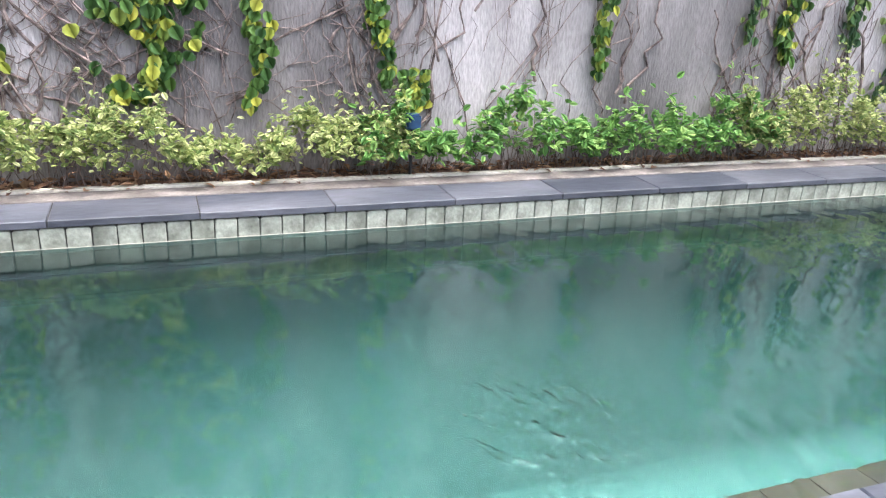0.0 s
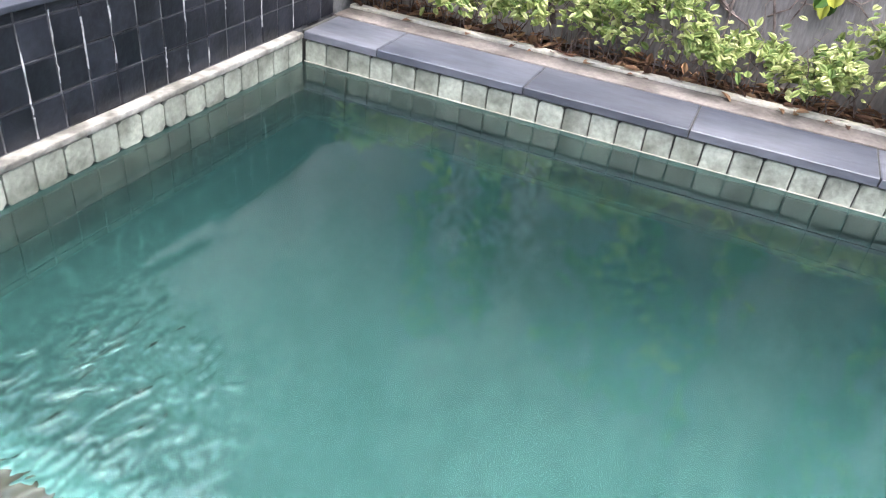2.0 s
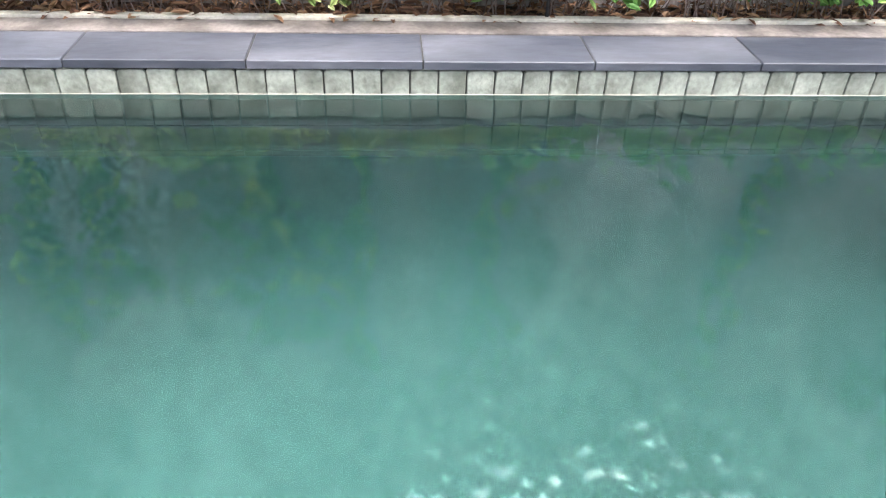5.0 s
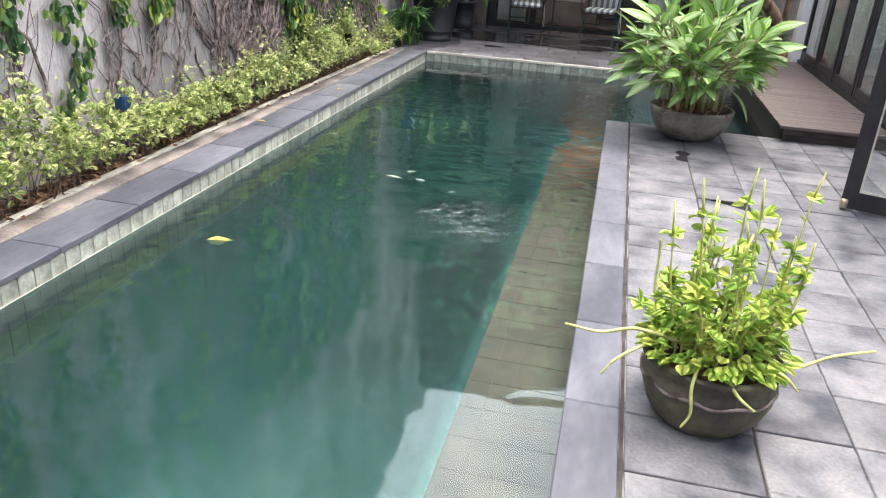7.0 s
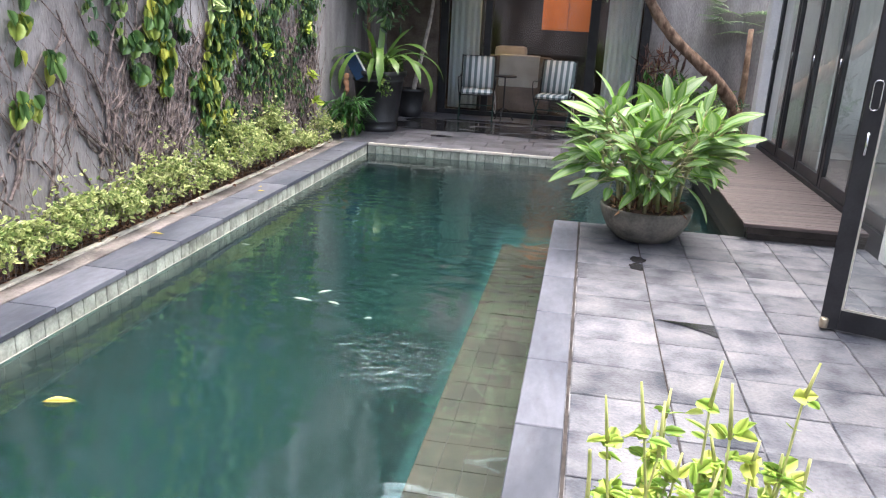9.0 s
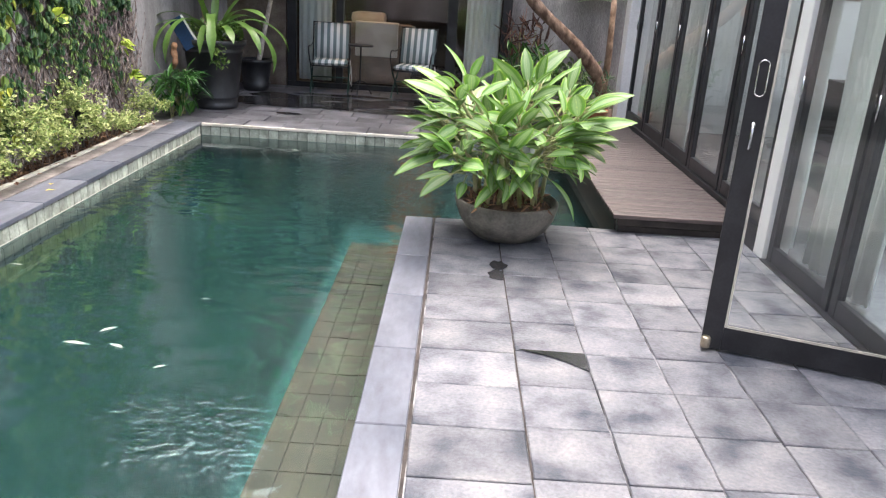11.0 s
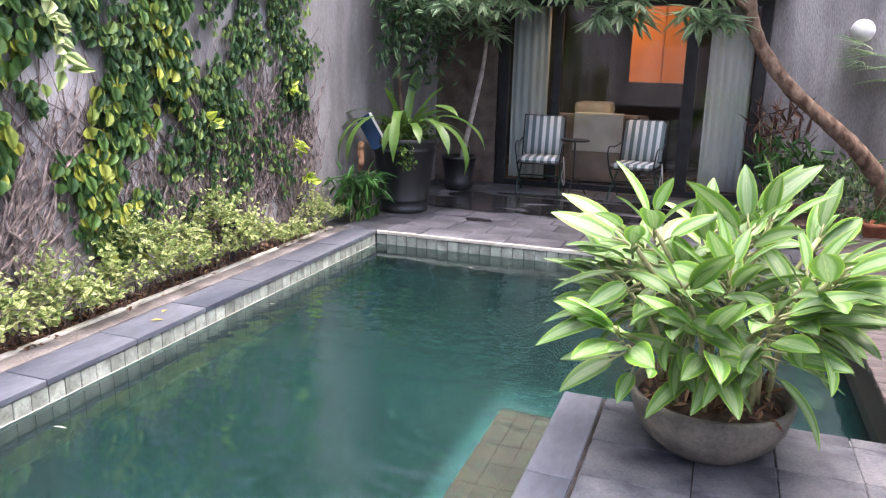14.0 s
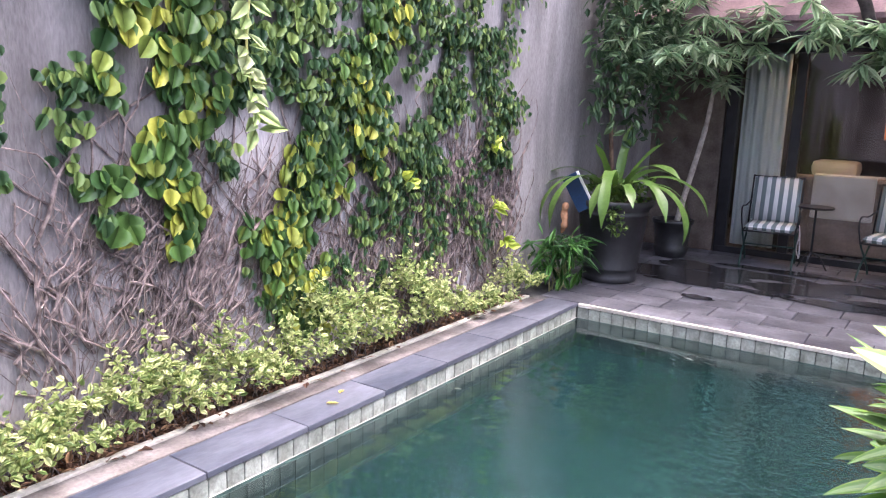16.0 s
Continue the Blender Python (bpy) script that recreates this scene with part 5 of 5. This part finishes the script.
def hedge(name, y0, y1, n, material, label, size, dens=1.0):
    items = []
    for _ in range(n):
        y = rnd(y0, y1)
        top = 0.30 + 0.20 * noise.noise((y * 1.7, 0.5, 0.2)) + 0.22 * noise.noise((y * 4.3, 2.5, 0.2)) + 0.12 * noise.noise((y * 13, 4.5, 0.2)) + 0.20 * math.exp(-((y + 2.9) / 0.6) ** 2) + 0.22 * math.exp(-((y - 0.85) / 0.5) ** 2) - (0.06 if y > 1.6 else 0)
        t = rnd(0, 1) ** 0.55
        bulge = 0.29 * math.sin(math.pi * (0.15 + 0.7 * t))
        depth = rnd(0, 1) ** 0.6
        x = WX + 0.03 + (bulge + 0.05 + 0.09 * noise.noise((y * 5, t * 3, 1))) * depth
        z = 0.06 + (top - 0.06) * t * (0.75 + 0.25 * depth) + rnd(-0.015, 0.03)
        if rnd(0, 1) < 0.09:
            z, x = z * rnd(1.05, 1.45) + 0.02, x - 0.4 * (x - WX) * rnd(0, 1)
        if noise.noise((y * 8, x * 8, z * 8)) < -0.02 or (z < 0.12 and rnd(0, 1) < 0.6):
            continue
        d = Vector((rnd(-0.4, 1), rnd(-1, 1), rnd(-0.5, 0.8)))
        items.append((Vector((x, y, z)), d, Vector((rnd(0, 0.8), rnd(-0.4, 0.4), 1)), size * rnd(0.6, 1.25), size * rnd(0.45, 0.8)))
    return tagged(leaves(name, items, material), label, "hedge", kind="stuff")


hedge("hedge", -9.0, -6.3, 10500, HEDGE, "pale variegated hedge along the pool", 0.037)
hedge("hedge", -6.6, -3.9, 4600, HEDGEGREEN, "fresh green hedge along the pool", 0.055)
hedge("hedge", -4.2, 2.75, 26500, HEDGE, "pale variegated hedge along the pool", 0.038)
bm = bmesh.new()
for _ in range(900):
    y = rnd(-9, 2.7)
    x = WX + rnd(0.05, 0.2)
    tube(bm, ((x, y, -0.025), (x + rnd(-0.03, 0.05), y + rnd(-0.08, 0.08), rnd(0.08, 0.16)), (x + rnd(-0.04, 0.08), y + rnd(-0.14, 0.14), rnd(0.15, 0.27))), (0.003, 0.0022, 0.001), 4, False)
tagged(part("hedge_twigs", bm, STEM), "thin brown hedge twigs", "twigs", kind="stuff")
tagged(leaves("leaf_litter", [(Vector((rnd(WX + 0.02, KX + 0.035), rnd(-9, 2.7), rnd(-0.018, 0.02))), Vector((rnd(-1, 1), rnd(-1, 1), rnd(-0.1, 0.3))), Vector((rnd(-0.4, 0.4), rnd(-0.4, 0.4), 1)), rnd(0.03, 0.09), rnd(0.015, 0.04)) for _ in range(3200)], LITTER, LANCE), "dry brown fallen leaves on the soil", "leaf litter", kind="stuff")


# ---- fallen leaves and pale glint slivers, each by itself ----
def fallen(x, y, z, yaw, ln, material, label):
    ob = leaves("fallen_leaf", [(Vector((0, 0, 0)), Vector((math.cos(yaw), math.sin(yaw), 0)), Vector((0, 0, 1)), ln, ln * (0.42 if material == YELLOWLEAF else 0.2))], material, LANCE, None, 0.3)
    ob.location = (x, y, z)
    tagged(ob, label, "leaf", "fallen leaves")


for x, y, yaw in ((-2.42, 0.02, 1.0), (-2.46, 0.17, 2.0), (-2.55, -1.35, 0.4)):
    fallen(x, y, 0.008, yaw, 0.075, YELLOWLEAF, "yellow fallen leaf lying on the slate coping")
fallen(-1.90, -3.27, WZ + 0.006, 0.5, 0.13, YELLOWLEAF, "yellow leaf floating on the pool")
# pale leaf-shaped slivers paint white glints on the water
for x, y, yaw, ln in ((-1.38, -1.86, 0.1, 0.12), (-1.27, -1.74, 1.0, 0.10), (-1.10, -1.88, 2.6, 0.10), (-0.91, -2.04, 0.8, 0.06), (-2.1, -1.0, 0.3, 0.07), (-1.28, 2.4, 0.0, 0.08), (-2.2, 0.9, 0.7, 0.05), (-0.95, -1.3, 0.4, 0.05)):
    fallen(x, y, WZ + 0.005, yaw, ln, PALEGLINT, "thin pale leaf-shaped sliver standing in for a glint on the pool")


def puddle(name, pts, z, label, material=WETSLATE):
    bm = bmesh.new()
    lo = [bm.verts.new((x, y, z)) for x, y in pts]
    hi = [bm.verts.new((x, y, z + 0.0012)) for x, y in pts]
    bm.faces.new(hi)
    for i in range(len(pts)):
        bm.faces.new((lo[i], lo[(i + 1) % len(pts)], hi[(i + 1) % len(pts)], hi[i]))
    return tagged(part(name, bm, material), label, "puddle", kind="structure")


def blob(cx, cy, rx, ry, seed, n=44):
    return [(cx + rx * math.cos(q) * (1 + 0.45 * noise.noise((math.cos(q) * 1.6 + seed, math.sin(q) * 1.6, seed)) + 0.2 * noise.noise((math.cos(q) * 6 + seed, math.sin(q) * 6, 0))), cy + ry * math.sin(q) * (1 + 0.5 * noise.noise((math.cos(q) * 1.6 + seed, math.sin(q) * 1.6, seed + 5)))) for q in (2 * math.pi * k / n for k in range(n))]


puddle("puddle_deck", [(0.615, -1.885)] + [(0.64 + 0.262 * t, -1.90 - 0.155 * t ** 1.6) for t in (0.1, 0.3, 0.5, 0.7, 0.85, 1.0)] + [(0.903, -1.89), (0.76, -1.887)], 0.0035, "dark wet triangle on a paving slab")
puddle("puddle_small", blob(0.575, -0.845, 0.05, 0.075, 2.0), 0.0035, "small dark wet spot on the paving")
puddle("puddle_small", blob(0.565, -1.00, 0.05, 0.075, 4.0), 0.0035, "small dark wet spot on the paving")
for k, (cx, cy, rx, ry) in enumerate(((-1.95, 4.62, 0.55, 0.20), (-1.45, 5.00, 0.55, 0.16), (-0.95, 4.60, 0.42, 0.20), (-0.35, 4.95, 0.55, 0.20), (-1.58, 3.72, 0.12, 0.07), (0.35, 4.75, 0.5, 0.22), (-0.55, 4.22, 0.35, 0.12), (-2.1, 5.05, 0.25, 0.18), (0.9, 4.5, 0.4, 0.3), (1.3, 4.0, 0.3, 0.2), (-1.75, 4.28, 0.42, 0.11), (-1.15, 4.27, 0.20, 0.07), (-0.15, 4.45, 0.3, 0.12), (-1.2, 5.35, 0.5, 0.10), (0.1, 5.30, 0.45, 0.12), (-2.25, 4.40, 0.2, 0.12))):
    puddle("puddle_patio", blob(cx, cy, 1.15 * rx, 1.15 * ry, 7.0 + 3 * k, 72), 0.005 + 0.0003 * k, "dark shining puddle on the patio")

# pale block under water by the near end
structure(slab("pool_step_tile", -0.76, -7.66, -0.95, -0.60, -7.49, -0.34, POOLTILE, bevel=0.01), "pale stone block under water", "pool step")


# ---- pieces of floors and walls ----
def chamfer_box(name, w, d, t, c, material):
    """A slab from (0, 0) to (w, d), its top at 0, with chamfered upper edges."""
    me = bpy.data.meshes.new(name)
    vs = [(0, 0, -t), (w, 0, -t), (w, d, -t), (0, d, -t), (0, 0, -c), (w, 0, -c), (w, d, -c), (0, d, -c), (c, c, 0), (w - c, c, 0), (w - c, d - c, 0), (c, d - c, 0)]
    fs = [(3, 2, 1, 0), (8, 9, 10, 11)]
    for o in (0, 4):
        for k in range(4):
            fs.append((o + k, o + (k + 1) % 4, o + 4 + (k + 1) % 4, o + 4 + k))
    me.from_pydata(vs, [], fs)
    me.materials.append(material)
    return me


def piece(name, me, parent, loc, rot=(0, 0, 0)):
    ob = new(name, me)
    ob.parent = parent
    ob.location, ob.rotation_euler = loc, rot
    return ob


random.seed(3)
# deck coping along the pool and paving columns
CUT = [DY, -0.76, -1.35, -1.94, -2.54, -3.13, -3.73, -4.32] + [-4.32 - 0.6 * k for k in range(1, 9)]
for a, b in zip(CUT, CUT[1:]):
    piece("coping_slab", chamfer_box("coping_slab", 0.182, a - b - 0.006, 0.03, 0.004, SLATE), deck, (0.0, b + 0.003, rnd(-0.001, 0.001)))
cols = [0.197, 0.602, 0.906, 1.212, 1.518, 1.824, 2.13, 2.236]
for k, (x0, x1) in enumerate(zip(cols, cols[1:])):
    me = chamfer_box("paving_slab", x1 - x0 - 0.007, 0.296, 0.03, 0.003, DECKTILE)
    y = DY - (0.13, 0.10, 0.10, 0.09, 0.11, 0.10, 0.10)[k]
    if y < DY - 0.01:
        piece("paving_slab", chamfer_box("paving_slab", x1 - x0 - 0.007, DY - y - 0.006, 0.03, 0.003, DECKTILE), deck, (x0 + 0.003, y + 0.003, 0))
    while y > -9.0:
        piece("paving_slab", me, deck, (x0 + 0.0035 + rnd(-0.0015, 0.0015), y - 0.2975, rnd(-0.0015, 0.0015)), (rnd(-0.003, 0.003), rnd(-0.003, 0.003), rnd(-0.003, 0.003)))
        y -= 0.302
structure(slab("joint_coping", 0.184, -9.0, -0.0062, 0.196, DY - 0.01, -0.003, DARKBARK), "dark mossy joint beside the coping", "joint")
structure(slab("joint_paving", 0.5995, -9.0, -0.0062, 0.6055, DY - 0.01, -0.003, DARKBARK), "dark mossy joint in the paving", "joint")
# white strip paints the sky's reflection along the water's edge
structure(slab("waterline_trim", LX - 0.008, NY, WZ - 0.001, LX - 0.0035, FY, WZ + 0.001, LIGHTEDGE), "thin white strip standing in for the sky's reflection at the water's edge", "trim")
# left coping
ys = [NY + 0.0] + [-8.63 + 0.6 * k for k in range(20) if -8.63 + 0.6 * k < FY - 0.2] + [FY]
for a, b in zip(ys, ys[1:]):
    piece("coping_slab", chamfer_box("coping_slab", LX - CX, b - a - 0.006, 0.03, 0.003, SLATE), poolwall, (CX, a + 0.0035, rnd(-0.001, 0.001)))


def tile_mesh(name, w, h, t, c, material):
    """An eight-cornered tile facing +x, from y 0 to w and z 0 to h."""
    me = bpy.data.meshes.new(name)
    ring = ((c, 0), (w - c, 0), (w, c), (w, h - c), (w - c, h), (c, h), (0, h - c), (0, c))
    vs = [(0, y, z) for y, z in ring] + [(t - 0.002, y, z) for y, z in ring] + [(t, w / 2 + (y - w / 2) * 0.93, h / 2 + (z - h / 2) * 0.93) for y, z in ring]
    fs = [tuple(range(16, 24)), tuple(range(7, -1, -1))]
    for o in (0, 8):
        for k in range(8):
            fs.append((o + k, o + (k + 1) % 8, o + 8 + (k + 1) % 8, o + 8 + k))
    me.from_pydata(vs, [], fs)
    me.materials.append(material)
    return me


TILE = [tile_mesh("waterline_tile", 0.0935, 0.098, 0.014, c, POOLTILE) for c in (0.005, 0.007, 0.010, 0.016)]
for k in range(119):
    piece("waterline_tile", TILE[random.randrange(3)], poolwall, (LX - 0.022 + rnd(-0.001, 0.001), NY + 0.003 + 0.0993 * k, -0.136), (rnd(-0.01, 0.01), 0, 0))
for k in range(-1, 38):
    piece("waterline_tile", TILE[random.randrange(3)], patio, (LX + 0.0975 + 0.0993 * k, FY + 0.018, -0.136), (0, 0, -math.pi / 2)).rotation_euler = (0, 0, -math.pi / 2)
for k in range(24):
    piece("waterline_tile", TILE[random.randrange(1, 4)], nearwall, (LX + 0.0975 + 0.0993 * k, NY - 0.016, -0.128), (0, 0, math.pi / 2))
structure(slab("pool_rim_south", LX, NY - 0.046, -0.03, 0.0, NY + 0.002, -0.008, RIM, bevel=0.006), "narrow pale ledge under the black tiles", "ledge")
structure(slab("pool_rim_north", LX + 0.003, FY - 0.004, -0.034, 4.5, FY + 0.028, -0.004, LIGHTEDGE, bevel=0.004), "narrow pale stone edge", "ledge")
structure(slab("pool_back_south", LX, NY - 0.046, -0.3, 0.0, NY - 0.016, -0.031, DARKJOINT), "cement behind the waterline tiles", "wall")
structure(slab("black_wall_cap", WX, NY - 0.88, 0.345, 2.2, NY - 0.03, 0.362, SLATE, bevel=0.003), "grey slate cap of the low wall", "wall cap")
random.seed(31)
bm = bmesh.new()
for _ in range(24):
    x = LX - 0.297 + 0.102 * random.randrange(3, 26)
    z, h = rnd(0.05, 0.33), rnd(0.04, 0.22)
    pts = [(x + random.gauss(0, 0.0012), NY - 0.0412, z - h * k / 6) for k in range(7) if z - h * k / 6 > -0.005]
    if len(pts) > 2:
        tube(bm, pts, [0.0034 * rnd(0.2, 1.0) ** 1.3 for _ in pts], 5)
structure(part("lime_streaks", bm, mat("lime_deposit", (0.26, 0.27, 0.28), (0.60, 0.61, 0.62), 30, 0.9, 0.3, 80)), "white lime streaks run down the black tile joints", "trim")
BT = tile_mesh("black_tile", 0.0965, 0.1035, 0.005, 0.002, BLACKTILE)
for r in range(4):
    for k in range(42):
        if LX - 0.3 + 0.102 * k < 1.0:
            h = 0.104 if r < 3 else 0.028
            piece("black_tile", BT, nearwall, (LX + 0.102 * (k + 1) - 0.3, NY - 0.046, -0.006 + 0.1075 * r), (0, 0, math.pi / 2)).scale = (1, 1, h / 0.104)
# patio slabs
row, y = 0, FY + 0.03
while y < BY - 0.02:
    h = rnd(0.27, 0.34) if row else 0.30
    x = WX + 0.02 if y > FY + 0.6 else LX - 0.36
    while x < 4.4:
        w = rnd(0.34, 0.5)
        piece("patio_slab", chamfer_box("patio_slab", w - 0.008, min(h, BY - y) - 0.008, 0.03, 0.003, DARKPATIO), patio, (x, y, rnd(-0.002, 0.002)), (rnd(-0.003, 0.003), rnd(-0.003, 0.003), 0))
        x += w
    y, row = y + h, row + 1
# submerged tiles, joined
bm = bmesh.new()
for i in range(4):
    for k in range(47):
        y1 = 0.45 - 0.2 * k
        box(bm, -0.418 + 0.105 * i, y1 - 0.195, -0.376, -0.317 + 0.105 * i, y1, -0.366 + rnd(0, 0.002))
tagged(part("ledge_tiles", bm, LEDGE), "olive stone tiles of the submerged ledge", "tiles", kind="stuff")
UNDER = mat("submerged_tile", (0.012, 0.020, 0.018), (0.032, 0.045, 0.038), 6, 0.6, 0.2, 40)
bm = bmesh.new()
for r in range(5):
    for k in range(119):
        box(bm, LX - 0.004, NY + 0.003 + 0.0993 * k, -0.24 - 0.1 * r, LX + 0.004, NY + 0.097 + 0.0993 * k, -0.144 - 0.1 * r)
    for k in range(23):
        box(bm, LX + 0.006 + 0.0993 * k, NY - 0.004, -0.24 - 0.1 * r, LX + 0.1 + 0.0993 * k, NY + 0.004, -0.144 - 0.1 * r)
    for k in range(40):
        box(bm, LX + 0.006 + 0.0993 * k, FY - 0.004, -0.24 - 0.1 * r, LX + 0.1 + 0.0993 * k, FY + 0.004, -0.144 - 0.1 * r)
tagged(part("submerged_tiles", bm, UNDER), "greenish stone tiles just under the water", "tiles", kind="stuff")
